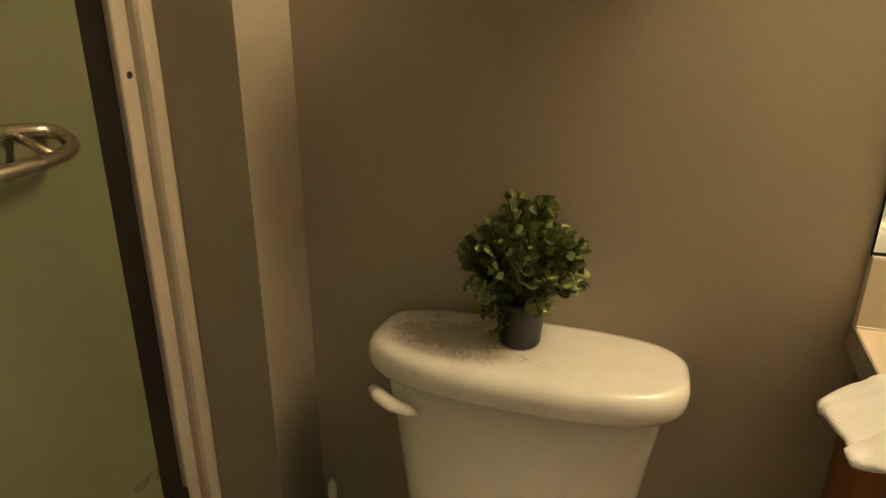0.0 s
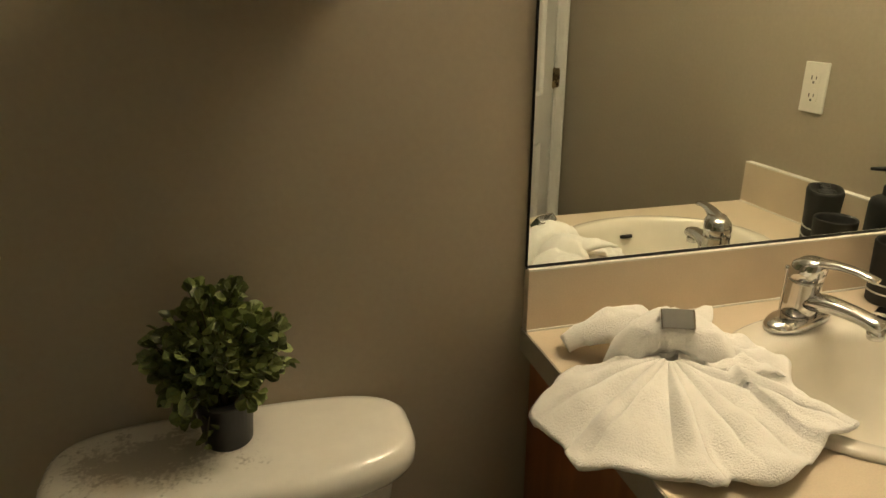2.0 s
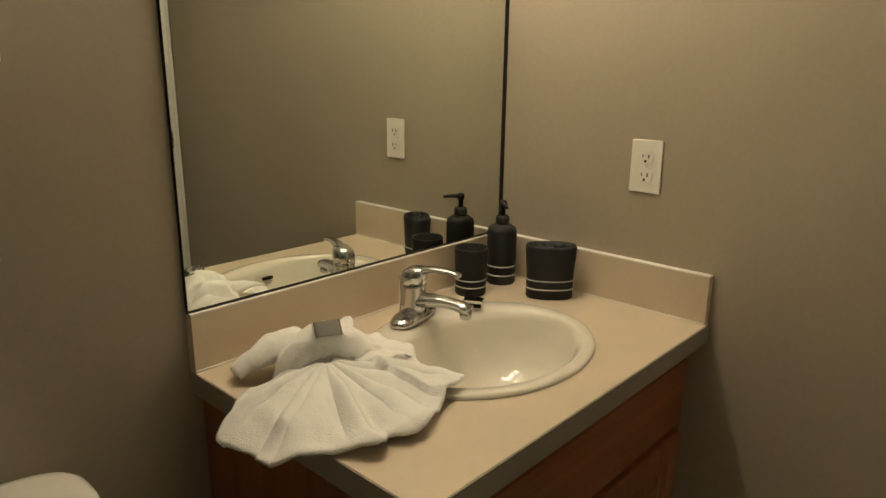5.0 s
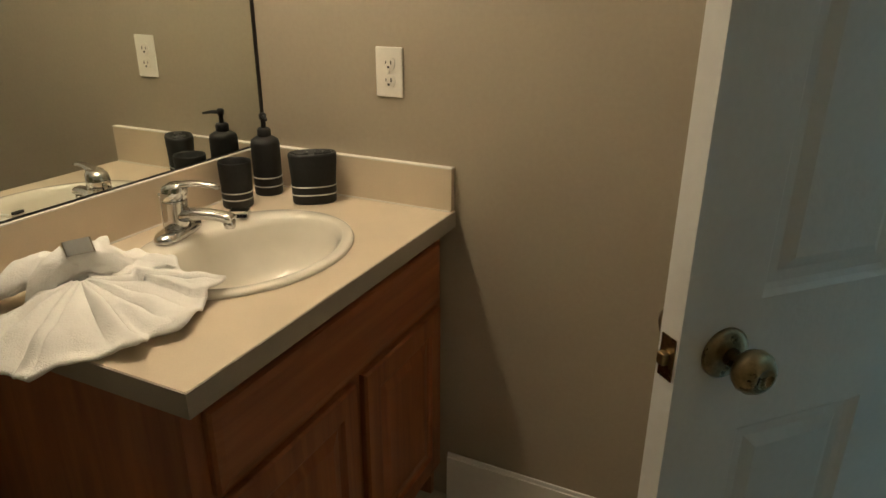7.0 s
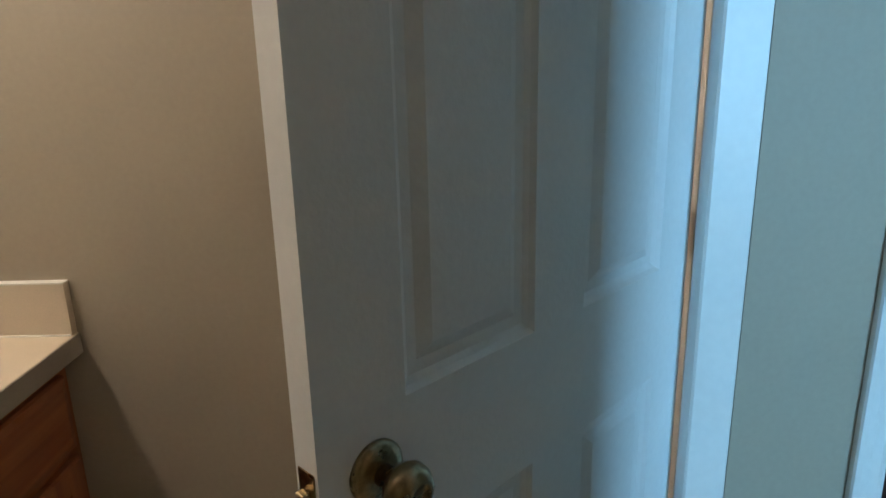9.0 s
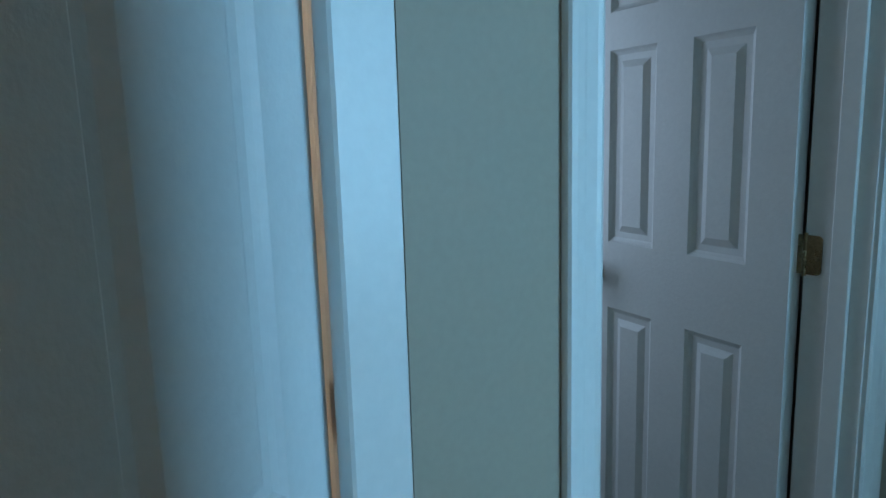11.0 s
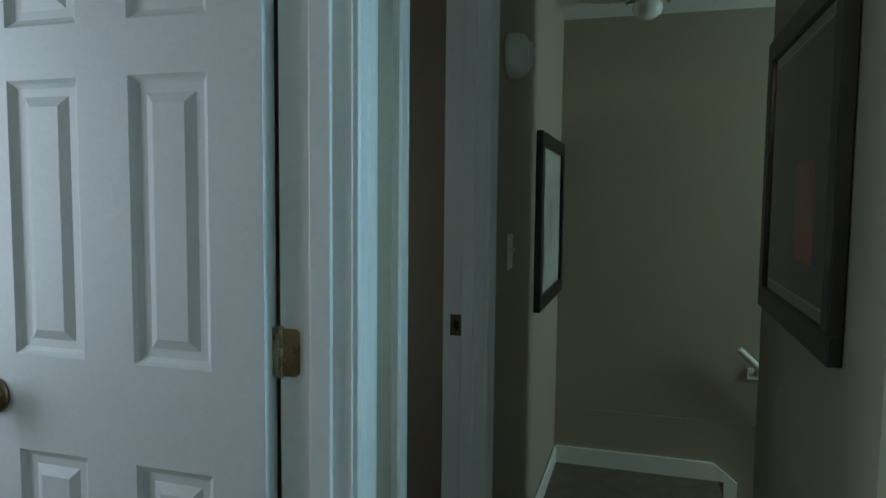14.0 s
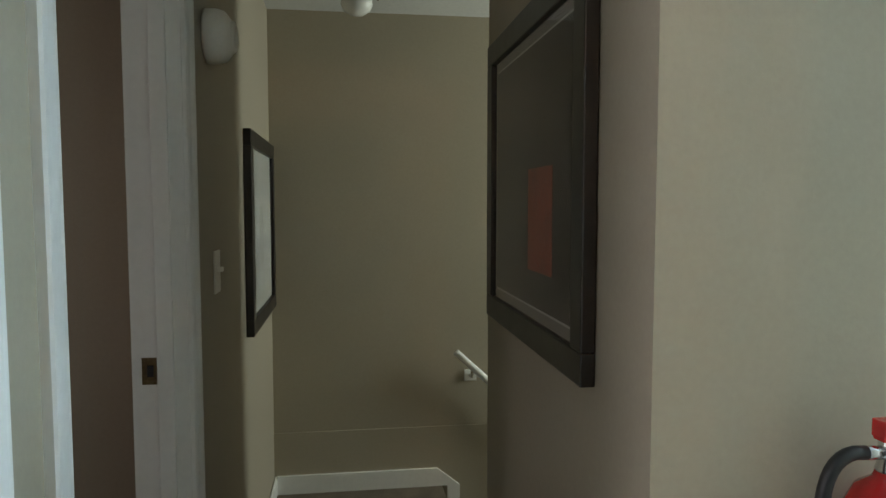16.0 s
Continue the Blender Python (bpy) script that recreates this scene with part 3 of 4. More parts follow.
def vanity():
    t = thing("vanity_cabinet", (-0.42, -0.27, 0), "reddish-brown stained oak vanity cabinet under the counter", "cabinet")
    X = 0.42
    fy = -0.522 + 0.27
    part("side_panel", boxes((-0.835 + X, -0.819 + X, fy + 0.018, 0.265, 0.0, 0.81)), M_WOOD, t)
    part("side_panel", boxes((-0.018 + X, -0.002 + X, fy + 0.018, 0.265, 0.0, 0.81)), M_WOOD, t)
    part("back_panel", boxes((-0.819 + X, -0.018 + X, 0.255, 0.265, 0.0, 0.81)), M_WOOD, t)
    part("bottom", boxes((-0.819 + X, -0.018 + X, fy + 0.02, 0.25, 0.10, 0.115)), M_WOOD_H, t)
    part("toe_kick", boxes((-0.819 + X, -0.018 + X, fy + 0.06, fy + 0.072, 0.0, 0.10)), M_WOOD_H, t)
    part("face_stile", boxes((-0.835 + X, -0.785 + X, fy, fy + 0.018, 0.10, 0.81)), M_WOOD, t)
    part("face_stile", boxes((-0.045 + X, -0.002 + X, fy, fy + 0.018, 0.10, 0.81)), M_WOOD, t)
    part("face_stile", boxes((-0.432 + X, -0.372 + X, fy + 0.001, fy + 0.018, 0.14, 0.60)), M_WOOD, t)
    part("face_rail", boxes((-0.785 + X, -0.045 + X, fy, fy + 0.018, 0.765, 0.81)), M_WOOD_H, t)
    part("face_rail", boxes((-0.785 + X, -0.045 + X, fy, fy + 0.018, 0.585, 0.635)), M_WOOD_H, t)
    part("face_rail", boxes((-0.785 + X, -0.045 + X, fy, fy + 0.018, 0.10, 0.15)), M_WOOD_H, t)
    part("false_drawer_front", raised_panel(-0.797 + X, -0.032 + X, 0.625, 0.777, fy), M_WOOD_H, t)
    part("cabinet_door", door_panel(-0.797 + X, -0.417 + X, 0.13, 0.605, fy), M_WOOD, t)
    part("cabinet_door", door_panel(-0.384 + X, -0.032 + X, 0.13, 0.605, fy), M_WOOD, t)


vanity()


def sink():
    t = thing("sink", (SC[0], SC[1], CZ), "oval glazed cream drop-in sink", "sink")
    bx, by = 0.0, -0.022
    spec = [(SA, SB, 0.001, 0, 0), (SA, SB, 0.004, 0, 0), (SA - 0.002, SB - 0.002, 0.007, 0, 0), (SA - 0.007, SB - 0.007, 0.009, 0, 0), (SA - 0.030, SB - 0.028, 0.0095, 0, by * 0.3),
            (SA - 0.036, SB - 0.042, 0.008, bx, by * 0.8), (SA - 0.041, SB - 0.052, 0.003, bx, by), (SA - 0.046, SB - 0.058, -0.010, bx, by), (SA - 0.056, SB - 0.066, -0.045, bx, by), (SA - 0.080, SB - 0.082, -0.090, bx, by),
            (SA - 0.120, SB - 0.108, -0.120, bx, by), (SA - 0.17, SB - 0.145, -0.135, bx, by), (0.024, 0.024, -0.141, bx, by), (0.020, 0.020, -0.150, bx, by)]
    part("basin", loft([oval(ox, oy, a, b, z, 2.0, 72) for a, b, z, ox, oy in spec], close=False), M_SINK, t, smooth=True)
    part("drain", lathe([(0, -0.143), (0.017, -0.142), (0.021, -0.139), (0.023, -0.141)], 28, at=(bx, by, 0)), M_CHROME, t, "chrome drain", True)
    part("overflow_slot", lathe([(0, -0.003), (0.016, -0.003), (0.016, 0.003), (0, 0.003)], 20, 1.0, 0.4, at=(0.0, by - SB + 0.066, -0.028)), M_DARK, t)


sink()


def faucet():
    t = thing("faucet", (-0.425, -0.118, CZ + 0.0105), "chrome single-lever faucet on the sink rim", "faucet")
    t.matrix_world = pose(-0.425, -0.118, CZ + 0.0105, 0, 0, 16) @ Matrix.Scale(1.12, 4)
    part("base_plate", loft([oval(0, 0, a, b, z, 2.4, 40) for a, b, z in ((0.066, 0.026, 0), (0.067, 0.027, 0.006), (0.063, 0.024, 0.012), (0.045, 0.017, 0.015))]), M_CHROME, t, smooth=True)
    part("body", loft([oval(0, o, a, b, z, 2.2, 32) for o, a, b, z in ((0, 0.024, 0.023, 0.012), (0, 0.0225, 0.0225, 0.03), (0, 0.021, 0.022, 0.062), (0, 0.0215, 0.0225, 0.066))]), M_CHROME, t, smooth=True)
    part("cap", loft([oval(0, o, a, b, z, 2.2, 32) for o, a, b, z in ((0, 0.0215, 0.0225, 0.067), (-0.001, 0.022, 0.024, 0.078), (-0.004, 0.020, 0.023, 0.090), (-0.009, 0.014, 0.016, 0.098))]), M_CHROME, t, smooth=True)
    lever = part("lever", tube(bend((0, -0.005, 0.089), (0, -0.042, 0.106), (0, -0.092, 0.094), 10), [0.013, 0.013, 0.0125, 0.012, 0.011, 0.010, 0.0095, 0.009, 0.009, 0.009, 0.008], 14, flat=0.55), M_CHROME, t, smooth=True)
    part("spout", tube(bend((0, -0.012, 0.036), (0, -0.06, 0.048), (0, -0.112, 0.034), 10), [0.019, 0.0185, 0.018, 0.017, 0.016, 0.015, 0.0145, 0.014, 0.014, 0.0145, 0.014], 18, flat=0.72), M_CHROME, t, smooth=True)
    part("aerator", lathe([(0, 0.018), (0.0095, 0.018), (0.011, 0.021), (0.011, 0.032), (0, 0.034)], 18, at=(0, -0.104, 0)), M_CHROME, t, smooth=True)
    part("lift_rod", lathe([(0, 0), (0.0022, 0), (0.0022, 0.062), (0.004, 0.066), (0.0035, 0.072), (0, 0.073)], 12, at=(0, 0.028, 0.004)), M_CHROME, t, smooth=True)


faucet()


def napkin_ring(at, turn, tilt, label):
    """An open square band of thin chrome."""
    w, h, d, th = 0.044, 0.018, 0.026, 0.0022
    ob = thing("napkin_ring", at, label, "napkin ring", "chrome rings")
    ob.matrix_world = pose(*at, tilt, 0, turn)
    outer, inner = oval(0, 0, w / 2, h / 2, 0, 7, 40), oval(0, 0, w / 2 - th, h / 2 - th, 0, 7, 40)
    bm = bmesh.new()
    rows = [[bm.verts.new((x, s, y)) for x, y, _ in ring] for ring, s in ((outer, -d / 2), (outer, d / 2), (inner, d / 2), (inner, -d / 2))]
    for k in range(4):
        a, b = rows[k], rows[(k + 1) % 4]
        for i in range(40):
            j = (i + 1) % 40
            bm.faces.new((a[i], a[j], b[j], b[i]))
    part("band", bm, M_CHROME, ob)
    return ob


napkin_ring((-0.728, -0.226, 0.952), -22, 48, "square chrome ring holding the folded towel")


def towel():
    ox, oy = -0.742, -0.237
    t = thing("towel", (ox, oy, CZ), "white terry hand towel folded into a fan on the counter", "towel")
    keys = [(140, 0.115), (160, 0.150), (178, 0.182), (202, 0.192), (222, 0.200), (244, 0.202), (270, 0.199), (295, 0.204), (316, 0.212), (330, 0.190), (345, 0.168), (360, 0.185), (375, 0.175), (395, 0.12)]
    valleys = [140, 163, 179, 199, 216, 238, 252, 274, 289, 311, 330, 341, 362, 380, 395]

    def reach(a):
        for (a0, r0), (a1, r1) in zip(keys, keys[1:]):
            if a <= a1:
                q = (a - a0) / (a1 - a0)
                q = q * q * (3 - 2 * q)
                return r0 + (r1 - r0) * q
        return keys[-1][1]

    def pleat(a):
        for k, (v0, v1) in enumerate(zip(valleys, valleys[1:])):
            if a <= v1:
                u = max(0.0, (a - v0) / (v1 - v0))
                return math.sin(math.pi * u ** (0.8 + 0.5 * (k % 2))) ** 0.7 * (0.6 + 0.028 * (v1 - v0)) * (0.75, 1.0, 0.85, 1.15)[k % 4]
        return 0.0
    bm = bmesh.new()
    na, nr = 255, 34
    grid = []
    for i in range(na + 1):
        a = 140 + 255 * i / na
        row = []
        for k in range(nr + 1):
            q = k / nr
            turn = a + 5 * q * math.sin(a * 0.11)
            w = radians(turn)
            f = pleat(a)
            wide = 0.5 + 0.5 * math.sin(a * 0.185 + 0.9 * math.sin(a * 0.05))
            f = f * (1 - 0.72 * q) + (0.15 + 1.15 * wide) * 0.72 * q
            rr = reach(a) * (0.94 + 0.10 * wide * q + 0.02 * noise.noise((a * 0.06, 2.0, 0.0)))
            r = 0.012 + (rr - 0.012) * q
            x, y = r * math.cos(w), r * math.sin(w)
            soft = noise.noise((x * 24, y * 24, 0.3))
            z = 0.004 + 0.044 * (1 - q) ** 1.25 + 0.021 * f * min(1.0, 0.30 + 1.6 * q) * (1 - 0.45 * q ** 2) + 0.012 * soft * q + 0.0012 * noise.noise((x * 120, y * 120, 0.9))
            z += 0.004 * math.sin(9 * q + a * 0.07) * q * (1 - q) * 2
            if 0.925 < q < 0.985:
                z += 0.0014
            gx, gy = x + ox, y + oy
            over = max(0.0, -0.852 - gx)
            z -= over * 0.32 * min(1.0, over / 0.03)
            dx, dy = (gx - SC[0]) / (SA + 0.02), (gy - SC[1]) / (SB + 0.02)
            if dx * dx + dy * dy < 1:
                z += 0.012
            if over == 0:
                z = max(z, 0.004)
            row.append(bm.verts.new((x, y, z)))
        grid.append(row)
    for a, b in zip(grid, grid[1:]):
        for k in range(nr):
            bm.faces.new((a[k], a[k + 1], b[k + 1], b[k]))
    fan = part("fan", bm, M_TOWEL, t, "pleated fan of towelling", True)
    sol = fan.modifiers.new("thickness", "SOLIDIFY")
    sol.thickness, sol.offset = 0.0035, 1

    def lump(name, pts, radii, flat, rough=0.007):
        b = tube(pts, radii, 32, flat=flat)
        bmesh.ops.subdivide_edges(b, edges=b.edges, cuts=2, use_grid_fill=True)
        bmesh.ops.smooth_vert(b, verts=b.verts, factor=0.5, use_axis_x=True, use_axis_y=True, use_axis_z=True)
        for v in b.verts:
            n = noise.noise(v.co * 34) * rough + noise.noise(v.co * 75 + Vector((3, 1, 2))) * 0.0022 + noise.noise(v.co * 210) * 0.0006
            v.co += Vector((n, n * 0.6, n))
            v.co.z = max(v.co.z, 0.004)
        part(name, b, M_TOWEL, t, smooth=True)
    lump("band", bend((-0.052, 0.052, 0.022), (0.010, 0.030, 0.140), (0.098, -0.014, 0.022), 14), [0.014, 0.020, 0.024, 0.026, 0.027, 0.028, 0.028, 0.028, 0.028, 0.028, 0.027, 0.026, 0.024, 0.020, 0.014], 0.9)
    lump("core", bend((0.012, 0.018, 0.03), (0.030, 0.060, 0.085), (0.070, 0.085, 0.03), 10), [0.03, 0.04, 0.045, 0.047, 0.047, 0.045, 0.042, 0.038, 0.033, 0.026, 0.016], 0.75)
    lump("tail", bend((0.030, 0.065, 0.042), (0.000, 0.128, 0.066), (-0.078, 0.140, 0.016), 12), [0.030, 0.036, 0.041, 0.043, 0.043, 0.042, 0.040, 0.037, 0.034, 0.031, 0.028, 0.025, 0.020], 0.62)
    lump("tuft", bend((0.040, 0.040, 0.050), (0.085, 0.060, 0.075), (0.128, 0.092, 0.070), 8), [0.034, 0.034, 0.032, 0.028, 0.023, 0.018, 0.013, 0.008, 0.003], 0.5)
    lump("flap", bend((0.050, 0.020, 0.050), (0.110, 0.020, 0.058), (0.182, 0.040, 0.022), 8), [0.036, 0.038, 0.038, 0.037, 0.035, 0.031, 0.026, 0.019, 0.008], 0.30)
    lump("flap", bend((0.050, 0.000, 0.048), (0.105, -0.014, 0.050), (0.162, -0.034, 0.028), 8), [0.030, 0.032, 0.033, 0.033, 0.032, 0.029, 0.025, 0.018, 0.008], 0.28)


towel()
napkin_ring((-0.292, -0.165, CZ + 0.0215), -62, 0, "square chrome ring lying on the sink rim")


def lines(parent, rings, seg=40):
    for pts in rings:
        pts = pts + pts[:2]
        part("silver_line", tube(pts, 0.0016, 8), M_SILVER, parent, "thin silver stripe", True)


def tumbler():
    t = thing("bathroom_tumbler", (-0.198, -0.078, CZ), "matt black ribbed tumbler with two silver stripes", "tumbler", "black bathroom set")
    part("cup", lathe([(0, 0), (0.033, 0), (0.0355, 0.003), (0.0365, 0.05), (0.0385, 0.108), (0.0375, 0.111), (0.0345, 0.108), (0.033, 0.05), (0.031, 0.008), (0, 0.007)], 40), M_BLACK, t, smooth=True)
    lines(t, [oval(0, 0, 0.0362, 0.0362, z, 2, 40) for z in (0.022, 0.038)])


def dispenser():
    t = thing("soap_dispenser", (-0.080, -0.075, CZ), "matt black soap dispenser with two silver stripes", "soap dispenser", "black bathroom set")
    part("bottle", lathe([(0, 0), (0.032, 0), (0.0345, 0.003), (0.0355, 0.07), (0.0355, 0.128), (0.033, 0.138), (0.024, 0.144), (0.016, 0.147), (0, 0.147)], 40), M_BLACK, t, smooth=True)
    lines(t, [oval(0, 0, 0.0354, 0.0354, z, 2, 40) for z in (0.024, 0.046)])
    c = part("collar", lathe([(0, 0.146), (0.016, 0.146), (0.0165, 0.149), (0.0165, 0.163), (0.013, 0.167), (0, 0.168)], 28), M_BLACK, t, smooth=True)
    part("pump", lathe([(0, 0.166), (0.006, 0.166), (0.006, 0.186), (0.0085, 0.188), (0.0095, 0.198), (0.007, 0.203), (0, 0.204)], 20), M_BLACK, c, smooth=True)
    part("nozzle", tube([(0, 0, 0.1945), (-0.012, -0.016, 0.1955), (-0.028, -0.034, 0.193)], [0.0055, 0.0045, 0.003], 10), M_BLACK, c, smooth=True)


def brush_holder():
    t = thing("toothbrush_holder", (-0.088, -0.222, CZ), "matt black oval toothbrush holder with silver stripes", "toothbrush holder", "black bathroom set", turn=-50)
    part("body", loft([oval(0, 0, a, b, z, 2.5, 48) for a, b, z in ((0.050, 0.029, 0), (0.053, 0.032, 0.003), (0.054, 0.033, 0.06), (0.058, 0.036, 0.118), (0.056, 0.034, 0.123), (0.051, 0.030, 0.1235), (0.050, 0.029, 0.114))]), M_BLACK, t, smooth=True)
    for px in (-0.027, 0.016, 0.036):
        part("brush_hole", lathe([(0, 0.114), (0.008 if px > 0 else 0.015, 0.1145), (0.0085 if px > 0 else 0.0155, 0.1245), (0.011 if px > 0 else 0.018, 0.1245), (0.0115 if px > 0 else 0.0185, 0.116)], 20, at=(px, 0, 0)), M_BLACK, t, smooth=True)
    lines(t, [oval(0, 0, 0.0538, 0.0328, z, 2.5, 48) for z in (0.024, 0.044)])


tumbler()
dispenser()
brush_holder()


def mirror():
    t = thing("mirror", (-0.425, 0, 0.955), "large frameless wall mirror above the vanity", "mirror")
    part("glass", boxes((-0.424, 0.421, -0.008, -0.004, 0.004, 0.945)), M_MIRROR, t)
    part("backing", boxes((-0.4252, 0.4235, -0.0045, -0.0005, 0.0015, 0.946)), M_DARK, t)
    part("bottom_channel", boxes((-0.425, 0.421, -0.0105, -0.0005, -0.0035, 0.0015), bevel=0.0008), M_DARK, t, "thin dark channel")
    part("edge_strip", boxes((0.4205, 0.4245, -0.0125, -0.0005, 0.0, 0.946)), M_FRAME, t, "thin dark edge strip")


mirror()


def vanity_light():
    t = thing("vanity_light", (-0.43, 0, 2.07), "lit three-globe vanity light above the mirror", "wall lamp")
    part("back_plate", boxes((-0.30, 0.30, -0.03, -0.001, -0.05, 0.05), bevel=0.008), M_CHROME, t)
    for gx in (-0.2, 0.0, 0.2):
        g = part("arm", tube([(gx, -0.03, 0), (gx, -0.105, 0)], 0.012), M_CHROME, t, smooth=True)
        gl = lathe([(0, -0.05)] + [(0.05 * math.cos(radians(a)), 0.05 * math.sin(radians(a))) for a in range(-75, 90, 15)] + [(0, 0.05)], 24, at=(gx, -0.150, 0))
        part("globe", gl, M_LAMP, g, smooth=True)


vanity_light()


def outlet():
    t = thing("outlet", (0, -0.392, 1.160), "ivory duplex wall outlet above the counter", "outlet")
    part("plate", boxes((-0.006, -0.0005, -0.035, 0.035, -0.056, 0.056), bevel=0.0022), M_PLATE, t)
    for z in (0.0195, -0.0195):
        f = loft([[(x, y * 1.0, zz) for y, zz, _ in oval(0, z, 0.0165, 0.0145, 0, 2.8, 28)] for x in (-0.0058, -0.0085)])
        s = part("socket", f, M_PLATE, t)
        part("slots", boxes((-0.0092, -0.0082, -0.008, -0.0055, z - 0.002, z + 0.007), (-0.0092, -0.0082, 0.0055, 0.0075, z - 0.001, z + 0.006), (-0.0092, -0.0082, -0.0025, 0.0025, z - 0.0105, z - 0.0055)), M_DARK, s)
    sc = lathe([(0, 0), (0.003, 0), (0.0025, 0.0015), (0, 0.002)], 12)
    bmesh.ops.transform(sc, matrix=pose(-0.006, 0, 0, 0, -90, 0), verts=sc.verts)
    part("screw", sc, M_PLATE, t)


outlet()


# ---- toilet and plant ----
TX = -1.299


def tank_ring(a, b, z, cy=-0.098, bow=0.018, power=3.4):
    out = []
    for x, y, _ in oval(0, 0, a, b, 0, power, 64):
        if y < 0:
            y -= bow * (1 - (x / a) ** 2)
        out.append((x, y + cy, z))
    return out


def toilet():
    t = thing("toilet", (TX, 0, 0), "white porcelain toilet with a round-edged tank lid", "toilet")
    lid = [(0.240, 0.080, 0.690), (0.247, 0.087, 0.694), (0.252, 0.091, 0.704), (0.2525, 0.0915, 0.722), (0.248, 0.088, 0.734), (0.238, 0.081, 0.7405), (0.222, 0.070, 0.7425), (0.10, 0.03, 0.744), (0.02, 0.008, 0.7442)]
    part("tank_lid", loft([tank_ring(a, b, z, -0.098, 0.018 * b / 0.09) for a, b, z in [(a * 0.958, b * 1.05, z + 0.042) for a, b, z in lid]]), M_LID, t, smooth=True)
    body = [(0.178, 0.066, 0.385), (0.184, 0.071, 0.40), (0.196, 0.076, 0.50), (0.214, 0.081, 0.62), (0.226, 0.0835, 0.691)]
    tank = part("tank", loft([tank_ring(a, b, z, -0.096, 0.016) for a, b, z in [(a * 0.945, b * 1.02, z + (z - 0.385) * 0.137) for a, b, z in body]]), M_PORC, t, smooth=True)
    lv = tube([(-0.214, -0.178, 0.712), (-0.196, -0.197, 0.714), (-0.172, -0.205, 0.708), (-0.150, -0.200, 0.700), (-0.140, -0.188, 0.690)], [0.010, 0.0125, 0.0125, 0.010, 0.006], 14, flat=0.8)
    part("flush_lever", lv, M_PORC, t, smooth=True)
    part("bowl", loft([oval(0, cy, a, b, z, 2.2, 48) for cy, a, b, z in ((-0.32, 0.11, 0.24, 0.0), (-0.32, 0.105, 0.225, 0.03), (-0.34, 0.10, 0.20, 0.14), (-0.41, 0.15, 0.24, 0.28), (-0.43, 0.185, 0.262, 0.37), (-0.43, 0.188, 0.265, 0.39))]), M_PORC, t, smooth=True)
    part("seat_lid", loft([oval(0, -0.44, a, b, z, 2.2, 48) for a, b, z in ((0.185, 0.245, 0.392), (0.19, 0.25, 0.40), (0.19, 0.25, 0.425), (0.175, 0.235, 0.434), (0.05, 0.08, 0.437))]), M_PORC, t, smooth=True)
    part("tank_shelf", boxes((-0.12, 0.12, -0.21, -0.03, 0.30, 0.386), bevel=0.02), M_PORC, t)


toilet()


def brush():
    t = thing("toilet_brush", (-1.648, -0.10, 0), "white toilet brush standing beside the toilet", "toilet brush")
    part("holder", lathe([(0, 0), (0.045, 0), (0.047, 0.01), (0.040, 0.12), (0.034, 0.125), (0, 0.12)], 28), M_PLATE, t, smooth=True)
    part("handle", tube([(0, 0, 0.115), (0.002, 0.003, 0.30), (0.004, 0.006, 0.425), (0.004, 0.006, 0.435)], [0.006, 0.006, 0.008, 0.004], 12), M_PLATE, t, smooth=True)


brush()


def plant():
    rng = random.Random(7)
    t = thing("potted_plant", (-1.308, -0.090, 0.7855), "small leafy artificial plant in a black pot", "plant")
    part("pot", lathe([(0, 0), (0.0295, 0), (0.0315, 0.003), (0.0375, 0.064), (0.0400, 0.065), (0.0400, 0.074), (0.0370, 0.074), (0.036, 0.062), (0, 0.060)], 36), M_POT, t, smooth=True)
    stem, leaves = bmesh.new(), bmesh.new()

    def leaf(p, d, size):
        d = d.normalized()
        side = d.cross(Vector((rng.uniform(-1, 1), rng.uniform(-1, 1), rng.uniform(0.3, 1.3)))).normalized()
        up = side.cross(d).normalized()
        pts = [(0, 0, 0), (0.3, 0.42, 0.12), (0.65, 0.56, 0.16), (0.95, 0.24, 0.03), (0.95, -0.24, 0.03), (0.65, -0.56, 0.16), (0.3, -0.42, 0.12), (0.5, 0, -0.02), (1.0, 0, -0.04)]
        v = [leaves.verts.new(p + size * (d * a + side * b + up * c)) for a, b, c in pts]
        for q in ((0, 1, 7), (1, 2, 7), (2, 3, 7), (3, 8, 7), (8, 4, 7), (4, 5, 7), (5, 6, 7), (6, 0, 7)):
            leaves.faces.new([v[i] for i in q])
    for i in range(215):
        az = rng.uniform(0, 2 * math.pi)
        el = math.asin(rng.uniform(-0.38, 1.0))
        ln = rng.uniform(0.050, 0.086)
        d = Vector((math.cos(az) * math.cos(el), math.sin(az) * math.cos(el) * 0.85, math.sin(el)))
        a = Vector((math.cos(az) * 0.018, math.sin(az) * 0.018, 0.064))
        c = Vector((0, 0, 0.120)) + d * ln
        if el > 1.0:
            c.z += 0.018
        if i % 60 == 0:
            c = Vector((math.cos(az) * 0.052, -abs(math.sin(az)) * 0.05, rng.uniform(0.03, 0.06)))
        c.y = min(c.y, 0.078)
        b = Vector((c.x * 0.45, c.y * 0.45, max(0.10, c.z * 0.8)))
        pts = bend(a, b, c, 6)
        tube(pts, [0.0011] * 6 + [0.0006], 5, stem)
        for k in range(3, 7):
            for _ in range(3):
                w = Vector((rng.gauss(0, 1), rng.gauss(0, 1), rng.gauss(0.3, 1)))
                leaf(pts[k] + w * 0.003, d * 0.7 + w * 0.8, rng.uniform(0.009, 0.0165))
        leaf(pts[-1], d, 0.020)
    tagged(part("stem", stem, M_STEM, t), kind="stuff")
    tagged(part("foliage", leaves, M_LEAF, t, "small rounded green leaves"), kind="stuff")


plant()


